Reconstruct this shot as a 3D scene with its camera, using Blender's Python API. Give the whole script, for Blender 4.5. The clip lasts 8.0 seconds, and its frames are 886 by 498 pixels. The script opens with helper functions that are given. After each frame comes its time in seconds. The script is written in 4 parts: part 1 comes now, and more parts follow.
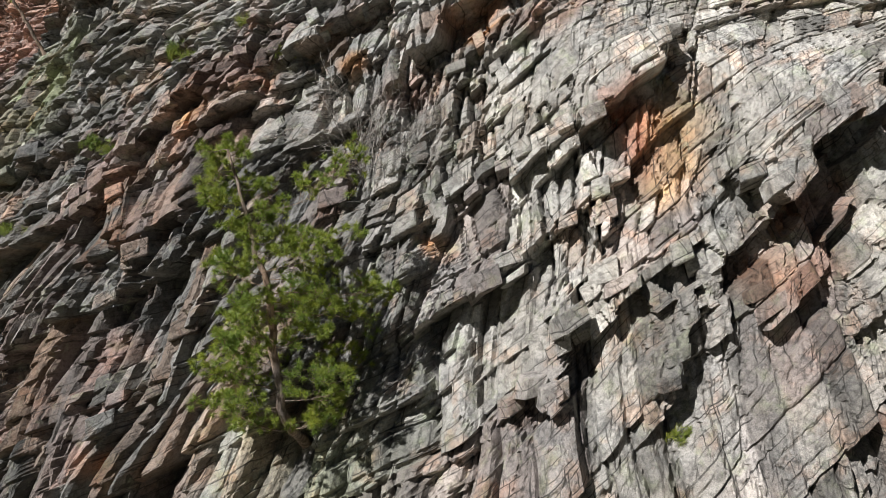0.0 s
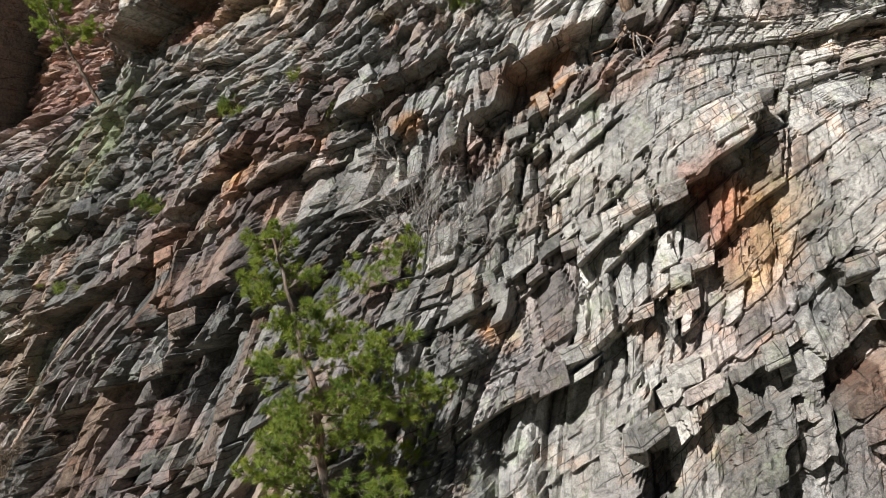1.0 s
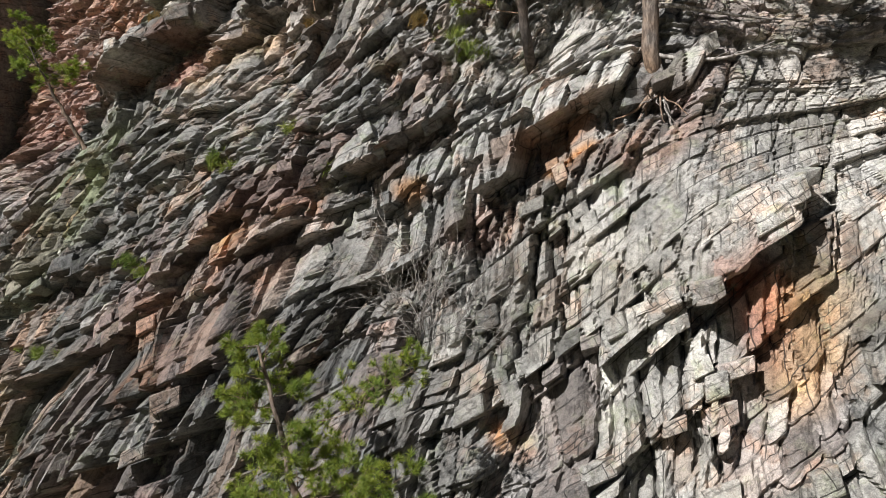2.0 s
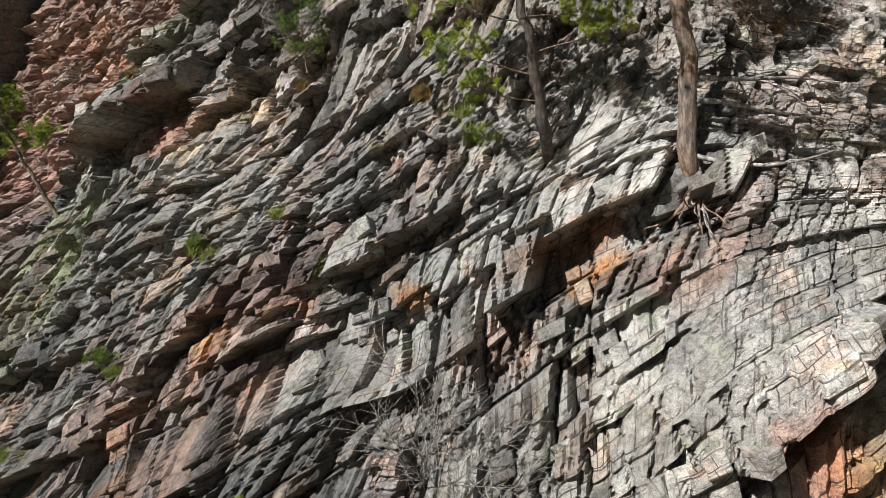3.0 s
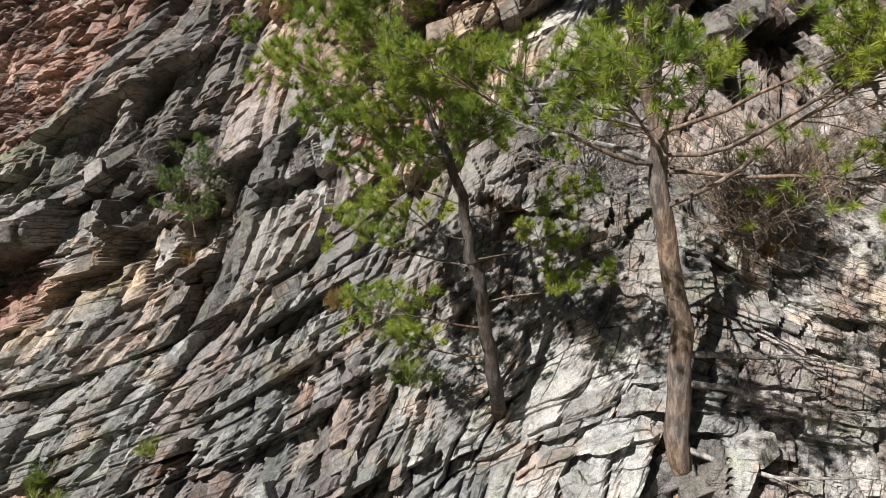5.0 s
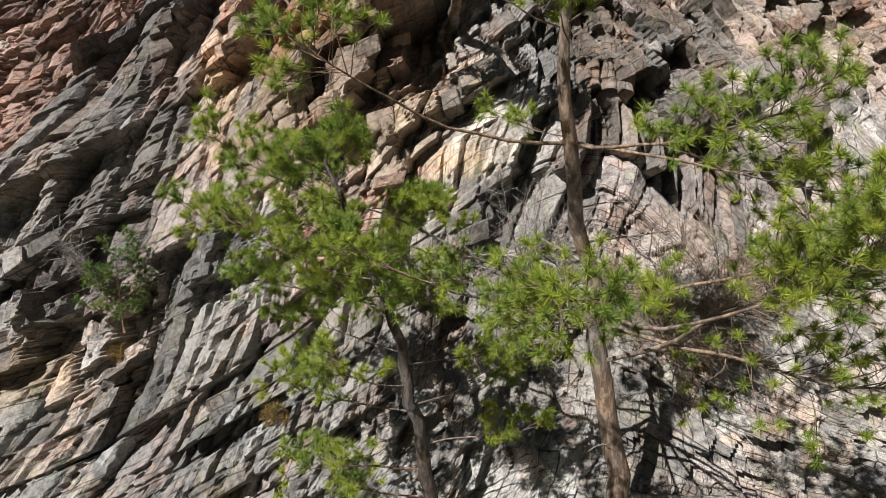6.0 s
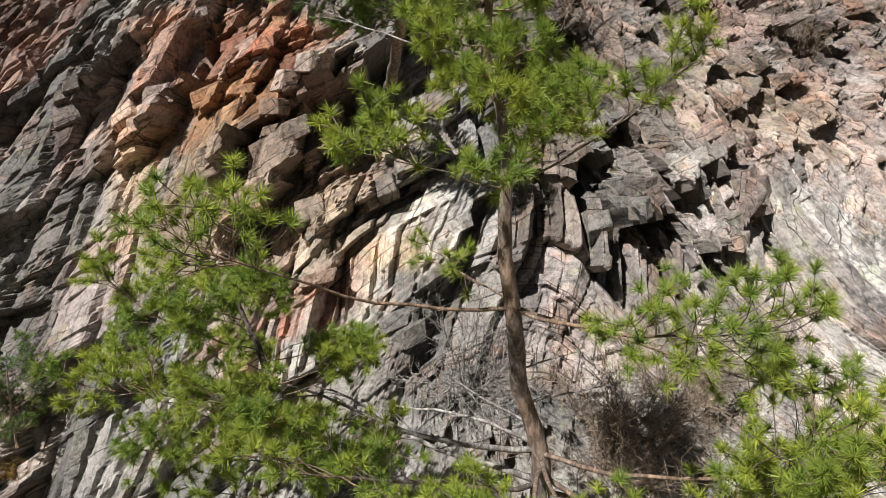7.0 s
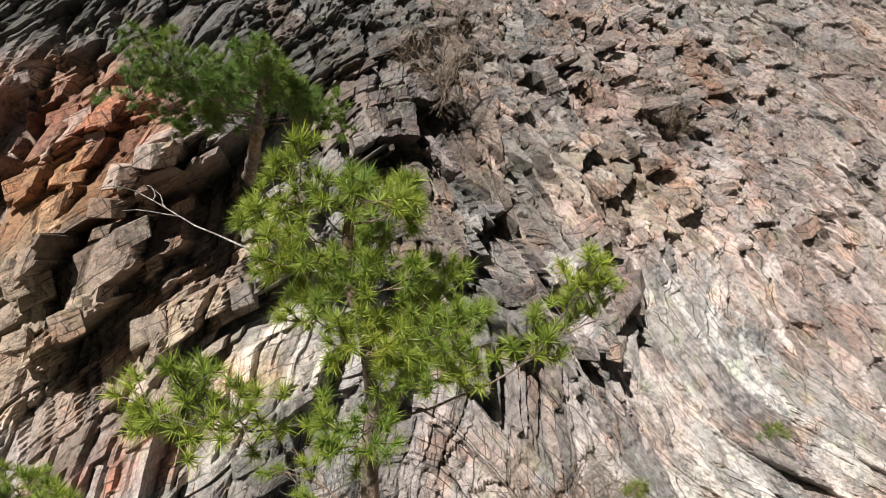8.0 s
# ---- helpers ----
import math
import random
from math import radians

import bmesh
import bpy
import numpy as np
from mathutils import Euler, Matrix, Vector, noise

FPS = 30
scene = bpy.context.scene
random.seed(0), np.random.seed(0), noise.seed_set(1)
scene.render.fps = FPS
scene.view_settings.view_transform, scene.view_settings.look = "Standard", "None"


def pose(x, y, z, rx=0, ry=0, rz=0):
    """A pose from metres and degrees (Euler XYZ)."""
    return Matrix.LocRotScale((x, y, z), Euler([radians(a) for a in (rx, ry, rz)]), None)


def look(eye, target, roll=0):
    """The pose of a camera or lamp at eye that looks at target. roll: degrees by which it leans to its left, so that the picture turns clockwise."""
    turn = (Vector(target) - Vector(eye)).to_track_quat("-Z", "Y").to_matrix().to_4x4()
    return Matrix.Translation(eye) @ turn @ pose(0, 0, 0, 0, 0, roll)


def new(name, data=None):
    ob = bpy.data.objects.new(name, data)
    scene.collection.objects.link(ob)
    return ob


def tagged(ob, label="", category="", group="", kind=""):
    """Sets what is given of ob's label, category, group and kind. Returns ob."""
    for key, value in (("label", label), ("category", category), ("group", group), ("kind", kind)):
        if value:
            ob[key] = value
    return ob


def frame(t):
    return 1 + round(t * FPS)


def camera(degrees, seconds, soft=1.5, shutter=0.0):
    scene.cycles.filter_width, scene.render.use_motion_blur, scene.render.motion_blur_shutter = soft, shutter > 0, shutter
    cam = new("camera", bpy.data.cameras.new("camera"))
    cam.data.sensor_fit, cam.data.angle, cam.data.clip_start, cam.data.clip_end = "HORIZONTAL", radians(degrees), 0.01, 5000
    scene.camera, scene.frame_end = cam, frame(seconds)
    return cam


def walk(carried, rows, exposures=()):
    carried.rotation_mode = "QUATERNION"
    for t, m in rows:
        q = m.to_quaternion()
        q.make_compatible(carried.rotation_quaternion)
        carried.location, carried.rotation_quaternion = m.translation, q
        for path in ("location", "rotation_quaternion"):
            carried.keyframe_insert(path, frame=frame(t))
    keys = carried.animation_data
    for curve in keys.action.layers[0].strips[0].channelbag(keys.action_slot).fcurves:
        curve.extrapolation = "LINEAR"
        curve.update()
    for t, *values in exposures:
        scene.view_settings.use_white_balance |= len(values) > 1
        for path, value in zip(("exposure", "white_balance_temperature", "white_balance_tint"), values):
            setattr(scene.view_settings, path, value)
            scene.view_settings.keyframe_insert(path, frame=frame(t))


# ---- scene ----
cam = camera(66.5, 8.0, soft=0.5)
PATH = [
    (0, (-0.002, 0.069, 10.072), (0.021, 2.068, 10.083), 0.5),
    (0.5, (-0.038, 0.348, 10.481), (-0.117, 2.347, 10.494), 0.7),
    (1, (-0.067, 0.646, 10.931), (-0.205, 2.641, 10.95), 0.8),
    (2.5, (-0.213, 1.754, 12.396), (-0.365, 3.748, 12.403), 1.0),
    (3, (-0.305, 2.195, 13.033), (-0.453, 4.189, 13.037), 1.0),
    (3.5, (-0.389, 2.635, 13.616), (-0.534, 4.63, 13.62), 1.0),
    (4, (-0.459, 3.147, 14.231), (-0.588, 5.143, 14.241), 1.1),
    (4.5, (-0.488, 3.569, 14.778), (-0.522, 5.569, 14.791), 1.2),
    (4.7, (-0.495, 3.677, 14.941), (-0.477, 5.677, 14.968), 1.4),
    (5.8, (-0.501, 3.732, 16.231), (-0.27, 5.719, 16.214), 1.4),
    (6, (-0.472, 3.771, 16.38), (-0.221, 5.755, 16.372), 1.5),
    (6.5, (-0.417, 3.93, 16.826), (-0.1, 5.905, 16.824), 1.5),
    (7, (-0.362, 4.209, 17.295), (0.057, 6.164, 17.308), 1.5),
    (7.5, (-0.282, 4.53, 17.739), (0.284, 6.448, 17.772), 1.6),
    (8, (-0.17, 4.738, 18.272), (0.593, 6.586, 18.329), 1.5),
]
walk(cam, [(t, look(eye, target, roll)) for t, eye, target, roll in PATH])

# ---------------------------------------------------------------- light
SUN_ELEV, SUN_AZ = 40.0, 44.0          # azimuth: degrees to the left of straight behind the first view
sun_way = Vector((-math.sin(radians(SUN_AZ)) * math.cos(radians(SUN_ELEV)),
                  -math.cos(radians(SUN_AZ)) * math.cos(radians(SUN_ELEV)),
                  math.sin(radians(SUN_ELEV))))
sun = new("sun", bpy.data.lights.new("sun", "SUN"))
sun.data.energy, sun.data.angle, sun.data.color = 5.0, radians(0.53), (1.0, 0.98, 0.955)
sun.matrix_world = look(sun_way * 60, (0, 0, 0))
scene.view_settings.exposure = 0.82
world = bpy.data.worlds.new("sky")
scene.world = world
world.use_nodes = True
wn = world.node_tree
wn.nodes.clear()
sky = wn.nodes.new("ShaderNodeTexSky")
sky.sky_type, sky.sun_disc = "NISHITA", False
sky.sun_elevation, sky.sun_rotation = radians(SUN_ELEV), radians(180 + SUN_AZ)
sky.air_density, sky.dust_density = 1.0, 0.6
w_bg, w_out = wn.nodes.new("ShaderNodeBackground"), wn.nodes.new("ShaderNodeOutputWorld")
w_bg.inputs["Strength"].default_value = 0.013
wn.links.new(sky.outputs[0], w_bg.inputs["Color"])
wn.links.new(w_bg.outputs[0], w_out.inputs["Surface"])


# ---------------------------------------------------------------- materials
def shader(name):
    m = bpy.data.materials.new(name)
    m.use_nodes = True
    nt = m.node_tree
    return m, nt, nt.nodes["Principled BSDF"]


def node(nt, kind, settings=(), **ins):
    n = nt.nodes.new(kind)
    for k, v in dict(settings).items():
        setattr(n, k, v)
    for k, v in ins.items():
        key = k.replace("_", " ")
        slot = n.inputs[int(k[1:])] if k[0] == "i" and k[1:].isdigit() else n.inputs[key]
        if isinstance(v, bpy.types.NodeSocket):
            nt.links.new(v, slot)
        else:
            slot.default_value = v
    return n


def noise_tex(nt, vec, scale, detail=5.0, rough=0.6):
    return node(nt, "ShaderNodeTexNoise", Vector=vec, Scale=scale, Detail=detail, Roughness=rough).outputs["Fac"]


def span(nt, val, a, b, c=0.0, d=1.0):
    return node(nt, "ShaderNodeMapRange", Value=val, i1=a, i2=b, i3=c, i4=d).outputs[0]


def mix(nt, fac, a, b, how="MIX"):
    n = nt.nodes.new("ShaderNodeMix")
    n.data_type, n.blend_type = "RGBA", how
    for slot, v in ((0, fac), (6, a), (7, b)):
        if isinstance(v, bpy.types.NodeSocket):
            nt.links.new(v, n.inputs[slot])
        elif slot:
            n.inputs[slot].default_value = (*v, 1.0)
        else:
            n.inputs[0].default_value = v
    return n.outputs[2]


def rock_material(name, from_object):
    """Weathered quartzite: colour from the bed (attribute or object), grain, lichen, iron streaks, laminae."""
    m, nt, b = shader(name)
    pos = node(nt, "ShaderNodeNewGeometry").outputs["Position"]
    if from_object:
        tone = node(nt, "ShaderNodeObjectInfo").outputs["Color"]
    else:
        tone = node(nt, "ShaderNodeAttribute", {"attribute_name": "tone"}).outputs["Color"]
    # laminae run with the bedding: squeeze the space across the beds
    if from_object:
        flat = node(nt, "ShaderNodeMapping", Vector=pos, Rotation=(radians(-90), 0, radians(-30))).outputs[0]
    else:
        flat = node(nt, "ShaderNodeAttribute", {"attribute_name": "bed"}).outputs["Vector"]
    turned = node(nt, "ShaderNodeMapping", Vector=flat, Scale=(0.8, 2.2, 1.0)).outputs[0]
    down = node(nt, "ShaderNodeMapping", Vector=pos, Rotation=(0, radians(24), 0), Scale=(3.0, 1.5, 0.8)).outputs[0]
    patch = noise_tex(nt, pos, 0.9, 6, 0.62)
    mottle = noise_tex(nt, pos, 5.0, 6, 0.68)
    grain = noise_tex(nt, pos, 38.0, 4, 0.7)
    lam = noise_tex(nt, turned, 6.0, 5, 0.65)
    streak = noise_tex(nt, down, 3.0, 4, 0.6)
    col = mix(nt, span(nt, patch, 0.3, 0.72), tone, mix(nt, 1.0, tone, (1.28, 1.2, 1.1), "MULTIPLY"))
    col = mix(nt, span(nt, mottle, 0.42, 0.70, 0, 0.75), col, mix(nt, 1.0, col, (0.52, 0.52, 0.53), "MULTIPLY"))
    col = mix(nt, span(nt, lam, 0.5, 0.75, 0, 0.18), col, mix(nt, 1.0, col, (1.35, 1.3, 1.22), "MULTIPLY"))
    col = mix(nt, span(nt, streak, 0.52, 0.7, 0, 0.5), col, mix(nt, 1.0, col, (0.62, 0.55, 0.5), "MULTIPLY"))
    col = mix(nt, span(nt, grain, 0.35, 0.7, 0.0, 0.45), col, mix(nt, 1.0, col, (0.6, 0.6, 0.6), "MULTIPLY"))
    # tints of iron and of thin green crusts, a hand wide
    tint = node(nt, "ShaderNodeTexNoise", Vector=pos, Scale=2.3, Detail=5.0, Roughness=0.65)
    col = mix(nt, span(nt, tint.outputs["Fac"], 0.52, 0.66, 0, 0.7), col, mix(nt, 1.0, col, (1.28, 0.97, 0.80), "MULTIPLY"))
    col = mix(nt, span(nt, noise_tex(nt, pos, 3.3, 5, 0.65), 0.55, 0.68, 0, 0.6), col, mix(nt, 1.0, col, (0.86, 0.98, 0.72), "MULTIPLY"))
    col = mix(nt, span(nt, noise_tex(nt, pos, 16.0, 4, 0.6), 0.50, 0.62, 0, 0.75), col, mix(nt, 1.0, col, (0.50, 0.50, 0.50), "MULTIPLY"))
    # open cracks along beds and joints
    bed = node(nt, "ShaderNodeVectorMath", {"operation": "MULTIPLY_ADD"}, i0=node(nt, "ShaderNodeTexNoise", Vector=pos, Scale=2.2, Detail=4.0).outputs["Color"], i1=(0.12, 0.12, 0.0), i2=flat).outputs[0]

    def crack(wide, high, gap):
        n = node(nt, "ShaderNodeTexBrick", {"offset": 0.37, "squash": 1.6, "squash_frequency": 3}, Vector=bed)
        for key, v in (("Scale", 1.0), ("Mortar Size", gap), ("Mortar Smooth", 0.3), ("Brick Width", wide), ("Row Height", high)):
            n.inputs[key].default_value = v
        return n.outputs["Fac"]
    some = span(nt, noise_tex(nt, pos, 1.3, 4, 0.6), 0.42, 0.56)
    fine = span(nt, noise_tex(nt, pos, 2.3, 4, 0.6), 0.46, 0.60)
    c_big = node(nt, "ShaderNodeMath", {"operation": "MULTIPLY"}, i0=crack(0.37, 0.29, 0.006), i1=some).outputs[0]
    c_small = node(nt, "ShaderNodeMath", {"operation": "MULTIPLY"}, i0=crack(0.15, 0.093, 0.0045), i1=fine).outputs[0]
    cracks = node(nt, "ShaderNodeMath", {"operation": "MAXIMUM"}, i0=c_big, i1=c_small).outputs[0]
    col = mix(nt, span(nt, cracks, 0, 1, 0, 0.8), col, (0.03, 0.028, 0.026))
    speck = noise_tex(nt, pos, 95.0, 3, 0.75)
    col = mix(nt, span(nt, speck, 0.34, 0.66), mix(nt, 1.0, col, (0.68, 0.68, 0.68), "MULTIPLY"), mix(nt, 1.0, col, (1.3, 1.29, 1.28), "MULTIPLY"))
    # crusts of pale green and charcoal lichen
    li = noise_tex(nt, pos, 2.1, 7, 0.75)
    lj = noise_tex(nt, pos, 11.0, 5, 0.7)
    spots = node(nt, "ShaderNodeMath", {"operation": "MULTIPLY"}, i0=span(nt, li, 0.54, 0.66), i1=span(nt, lj, 0.5, 0.6)).outputs[0]
    col = mix(nt, span(nt, spots, 0, 1, 0, 0.6), col, (0.30, 0.32, 0.22))
    dk = node(nt, "ShaderNodeMath", {"operation": "MULTIPLY"}, i0=span(nt, patch, 0.5, 0.34), i1=span(nt, lj, 0.5, 0.42)).outputs[0]
    col = mix(nt, span(nt, dk, 0, 1, 0, 0.65), col, (0.045, 0.046, 0.046))
    nt.links.new(col, b.inputs["Base Color"])
    b.inputs["Roughness"].default_value = 0.86
    b.inputs["Specular IOR Level"].default_value = 0.3
    h = node(nt, "ShaderNodeMath", {"operation": "MULTIPLY_ADD"}, i0=lam, i1=0.4, i2=mottle).outputs[0]
    h1 = node(nt, "ShaderNodeMath", {"operation": "MULTIPLY_ADD"}, i0=grain, i1=0.35, i2=h).outputs[0]
    h2 = node(nt, "ShaderNodeMath", {"operation": "MULTIPLY_ADD"}, i0=cracks, i1=-0.6, i2=h1).outputs[0]
    bump = node(nt, "ShaderNodeBump", Strength=1.0, Distance=0.085, Height=h2)
    nt.links.new(bump.outputs[0], b.inputs["Normal"])
    return m


def bark_material(name, low, high):
    m, nt, b = shader(name)
    pos = node(nt, "ShaderNodeNewGeometry").outputs["Position"]
    long = node(nt, "ShaderNodeMapping", Vector=pos, Scale=(1, 1, 0.25)).outputs[0]
    plates = noise_tex(nt, long, 26.0, 5, 0.7)
    big = noise_tex(nt, pos, 1.6, 4, 0.6)
    col = mix(nt, span(nt, big, 0.38, 0.62), low, high)
    col = mix(nt, span(nt, plates, 0.45, 0.62), mix(nt, 1.0, col, (0.35, 0.33, 0.32), "MULTIPLY"), col)
    nt.links.new(col, b.inputs["Base Color"])
    b.inputs["Roughness"].default_value = 0.9
    bump = node(nt, "ShaderNodeBump", Strength=1.0, Distance=0.02, Height=plates)
    nt.links.new(bump.outputs[0], b.inputs["Normal"])
    return m


def needle_material(name, a, b2):
    m, nt, b = shader(name)
    geo = node(nt, "ShaderNodeNewGeometry")
    rnd = geo.outputs["Random Per Island"]
    big = noise_tex(nt, geo.outputs["Position"], 3.0, 3, 0.5)
    col = mix(nt, rnd, a, b2)
    col = mix(nt, span(nt, big, 0.35, 0.65), mix(nt, 1.0, col, (0.7, 0.8, 0.75), "MULTIPLY"), mix(nt, 1.0, col, (1.35, 1.2, 0.9), "MULTIPLY"))
    nt.links.new(col, b.inputs["Base Color"])
    b.inputs["Roughness"].default_value = 0.45
    b.inputs["Specular IOR Level"].default_value = 0.35
    tr = node(nt, "ShaderNodeBsdfTranslucent", Color=col)
    mx = node(nt, "ShaderNodeMixShader", i0=0.35, i1=b.outputs[0], i2=tr.outputs[0])
    nt.links.new(mx.outputs[0], nt.nodes["Material Output"].inputs["Surface"])
    return m


ROCK = rock_material("weathered_quartzite", False)
BLOCK = rock_material("quartzite_block", True)
BARK = bark_material("pine_bark", (0.20, 0.17, 0.15), (0.33, 0.22, 0.145))
DARK_BARK = bark_material("dark_bark", (0.085, 0.075, 0.07), (0.14, 0.11, 0.09))
DEAD = bark_material("dead_wood", (0.30, 0.28, 0.26), (0.46, 0.43, 0.40))
TWIG = bark_material("brown_twigs", (0.27, 0.20, 0.14), (0.43, 0.34, 0.25))
NEEDLE = needle_material("pine_needles", (0.135, 0.21, 0.038), (0.30, 0.35, 0.063))
NEEDLE_MID = needle_material("green_needles", (0.10, 0.17, 0.032), (0.25, 0.285, 0.055))
NEEDLE_DARK = needle_material("dark_needles", (0.075, 0.14, 0.032), (0.15, 0.21, 0.05))
DRY = needle_material("dry_grass", (0.20, 0.13, 0.05), (0.34, 0.22, 0.09))
TUFT = needle_material("grass_tuft", (0.10, 0.17, 0.03), (0.24, 0.26, 0.07))


# ---------------------------------------------------------------- helpers for shapes
def part(name, bm, material, parent, label=""):
    me = bpy.data.meshes.new(name)
    bm.to_mesh(me)
    bm.free()
    me.materials.append(material)
    ob = new(name, me)
    ob.parent = parent
    if label:
        tagged(ob, label)
    return ob


def sheet(name, verts, faces, material, parent=None, smooth=False):
    """A mesh object from arrays: verts (n, 3), faces (m, k)."""
    me = bpy.data.meshes.new(name)
    n, (m, k) = len(verts), faces.shape
    me.vertices.add(n)
    me.vertices.foreach_set("co", np.ascontiguousarray(verts, dtype=np.float32).ravel())
    me.loops.add(m * k)
    me.loops.foreach_set("vertex_index", np.ascontiguousarray(faces, dtype=np.int32).ravel())
    me.polygons.add(m)
    me.polygons.foreach_set("loop_start", np.arange(0, m * k, k, dtype=np.int32))
    me.polygons.foreach_set("use_smooth", np.full(m, smooth))
    me.update(calc_edges=True)
    me.materials.append(material)
    ob = new(name, me)
    ob.parent = parent
    return ob


def hash2(i, j, seed):
    v = np.sin(i * 127.1 + j * 311.7 + seed * 74.7) * 43758.5453
    return v - np.floor(v)


def smooth_noise(x, y, seed=0):
    i, j = np.floor(x), np.floor(y)
    fx, fy = x - i, y - j
    fx, fy = fx * fx * (3 - 2 * fx), fy * fy * (3 - 2 * fy)
    a, b = hash2(i, j, seed), hash2(i + 1, j, seed)
    c, d = hash2(i, j + 1, seed), hash2(i + 1, j + 1, seed)
    return (a + (b - a) * fx) * (1 - fy) + (c + (d - c) * fx) * fy - 0.5


def fbm(x, y, octaves, seed=0):
    out, amp = 0, 1.0
    for o in range(octaves):
        out = out + amp * smooth_noise(x * 2 ** o + 13.7 * o, y * 2 ** o - 7.1 * o, seed + o)
        amp *= 0.5
    return out


def blob(x, z, cx, cz, rx, rz, turn=0.0, soft=0.35):
    """1 inside a tilted ellipse, 0 outside, with a soft edge."""
    c, s = math.cos(radians(turn)), math.sin(radians(turn))
    u, v = ((x - cx) * c + (z - cz) * s) / rx, (-(x - cx) * s + (z - cz) * c) / rz
    return np.clip((1 + soft / 2 - np.sqrt(u * u + v * v)) / soft, 0, 1)


def swell(x, z, cx, cz, rx, rz, turn=0.0):
    c, s = math.cos(radians(turn)), math.sin(radians(turn))
    u, v = ((x - cx) * c + (z - cz) * s) / rx, (-(x - cx) * s + (z - cz) * c) / rz
    return np.exp(-(u * u + v * v))


# ---------------------------------------------------------------- the cliff
def face_y(x, z):
    """The smooth run of the cliff: it leans back, and curves away to both sides."""
    X, Z = np.clip(x, -14, 14) / 8, (z - 14) / 8
    y = 9.431 + 3.897 * Z + 0.61 * Z * Z - 2.022 * X + 1.071 * X * Z + 1.217 * X * X
    return y - 0.8 * np.logaddexp(0, x - 9.3)


def ramp(t):
    t = np.clip(t, 0, 1)
    return t * t * (3 - 2 * t)


def bed_coords(x, z):
    """p climbs across the beds of the anticline, q runs along them between the steep joints."""
    hinge = 1.7 + 0.24 * (z - 15.5)
    over = 0.3 * np.logaddexp(0, (x - hinge) / 0.3) * ramp((z - 12) / 5)
    steeper = 0.34 * ramp((z - 11) / 10) * np.clip(x - 2, -8, 0)
    steeper = steeper + 0.30 * np.logaddexp(0, 2 * (np.minimum(x, 6) - 0.6)) / 2 * (1 - ramp((z - 11.8) / 3))
    p = 0.85 * z - 0.48 * x - steeper + 1.55 * over
    upright = ramp((x + 1.5) / 3) * (1 - ramp((z - 12.5) / 2.5))
    q = 0.97 * x - 0.22 * z + upright * (0.24 * (z - 10)) + 0.2 * over
    return p, q


def from_bed_coords(p, q):
    """Newton's rule, from the nearest of many known places."""
    kx, kz = [v.ravel() for v in np.meshgrid(np.arange(-15, 21, 0.6), np.arange(3, 30, 0.6))]
    kp, kq = bed_coords(kx, kz)
    best = np.concatenate([np.argmin((p.ravel()[i:i + 1500, None] - kp) ** 2 + (q.ravel()[i:i + 1500, None] - kq) ** 2, 1) for i in range(0, p.size, 1500)])
    x, z = kx[best].reshape(p.shape), kz[best].reshape(p.shape)
    for k in range(14):
        p0, q0 = bed_coords(x, z)
        px, qx = [(b - a) / 1e-3 for a, b in zip((p0, q0), bed_coords(x + 1e-3, z))]
        pz, qz = [(b - a) / 1e-3 for a, b in zip((p0, q0), bed_coords(x, z + 1e-3))]
        det = px * qz - pz * qx
        det = np.where(np.abs(det) < 0.15, np.where(det < 0, -0.15, 0.15), det)
        dx, dz = (qz * (p - p0) - pz * (q - q0)) / det, (px * (q - q0) - qx * (p - p0)) / det
        x, z = x + np.clip(0.8 * dx, -0.4, 0.4), z + np.clip(0.8 * dz, -0.4, 0.4)
    return x, z


def rnd(i, k):
    v = np.sin(i * 12.9898 + k * 78.233) * 43758.5453
    return v - np.floor(v)


def bed_edges(seed, lo, hi):
    """Bedding planes from the foot to the top of the pile, nested: thick beds, beds, thin layers."""
    r = random.Random(seed)
    at, beds, thick, thin = -6.0, [], [], []
    left = 0
    while at < 56:
        t = r.uniform(lo, hi) if r.random() < 0.8 else r.uniform(hi, 1.7 * hi)
        beds.append(at)
        if left == 0:
            thick.append(at)
            left = r.choice((2, 2, 3, 4))
        left -= 1
        n = r.choice((1, 1, 1, 2, 3))
        cuts = sorted(r.uniform(0.2, 0.8) for _ in range(n - 1))
        thin += [at] + [at + t * c for c in cuts]
        at += t
    return np.array(thick), np.array(beds), np.array(thin)


def blocks(p, q, edges, wide, seed, shear=0.5):
    """Beds cut by joints. Returns for each place its block: id, share across and along it, thickness, width, middle."""
    k = np.clip(np.searchsorted(edges, p, side="right") - 1, 0, len(edges) - 2)
    base, thick = edges[k], edges[k + 1] - edges[k]
    v = (p - base) / thick
    lean = shear * (rnd(k + 0.5, seed) - 0.45)
    step = wide[0] + (wide[1] - wide[0]) * rnd(k + 0.5, seed + 1)
    uu = (q + lean * (p - base)) / step + 17 * rnd(k + 0.5, seed + 2)
    i = np.floor(uu)
    i = np.where(uu - i < 0.12 + 0.76 * rnd(i + 31.7 * k, seed + 3), i - 1, i)
    start, end = i + 0.12 + 0.76 * rnd(i + 31.7 * k, seed + 3), i + 1.12 + 0.76 * rnd(i + 1 + 31.7 * k, seed + 3)
    u = (uu - start) / (end - start)
    ids = np.mod(i * 7.31 + k * 13.77 + seed, 9973.0)
    width = (end - start) * step
    return ids, u, v, thick, width, (base + thick / 2, q + (0.5 - u) * width)


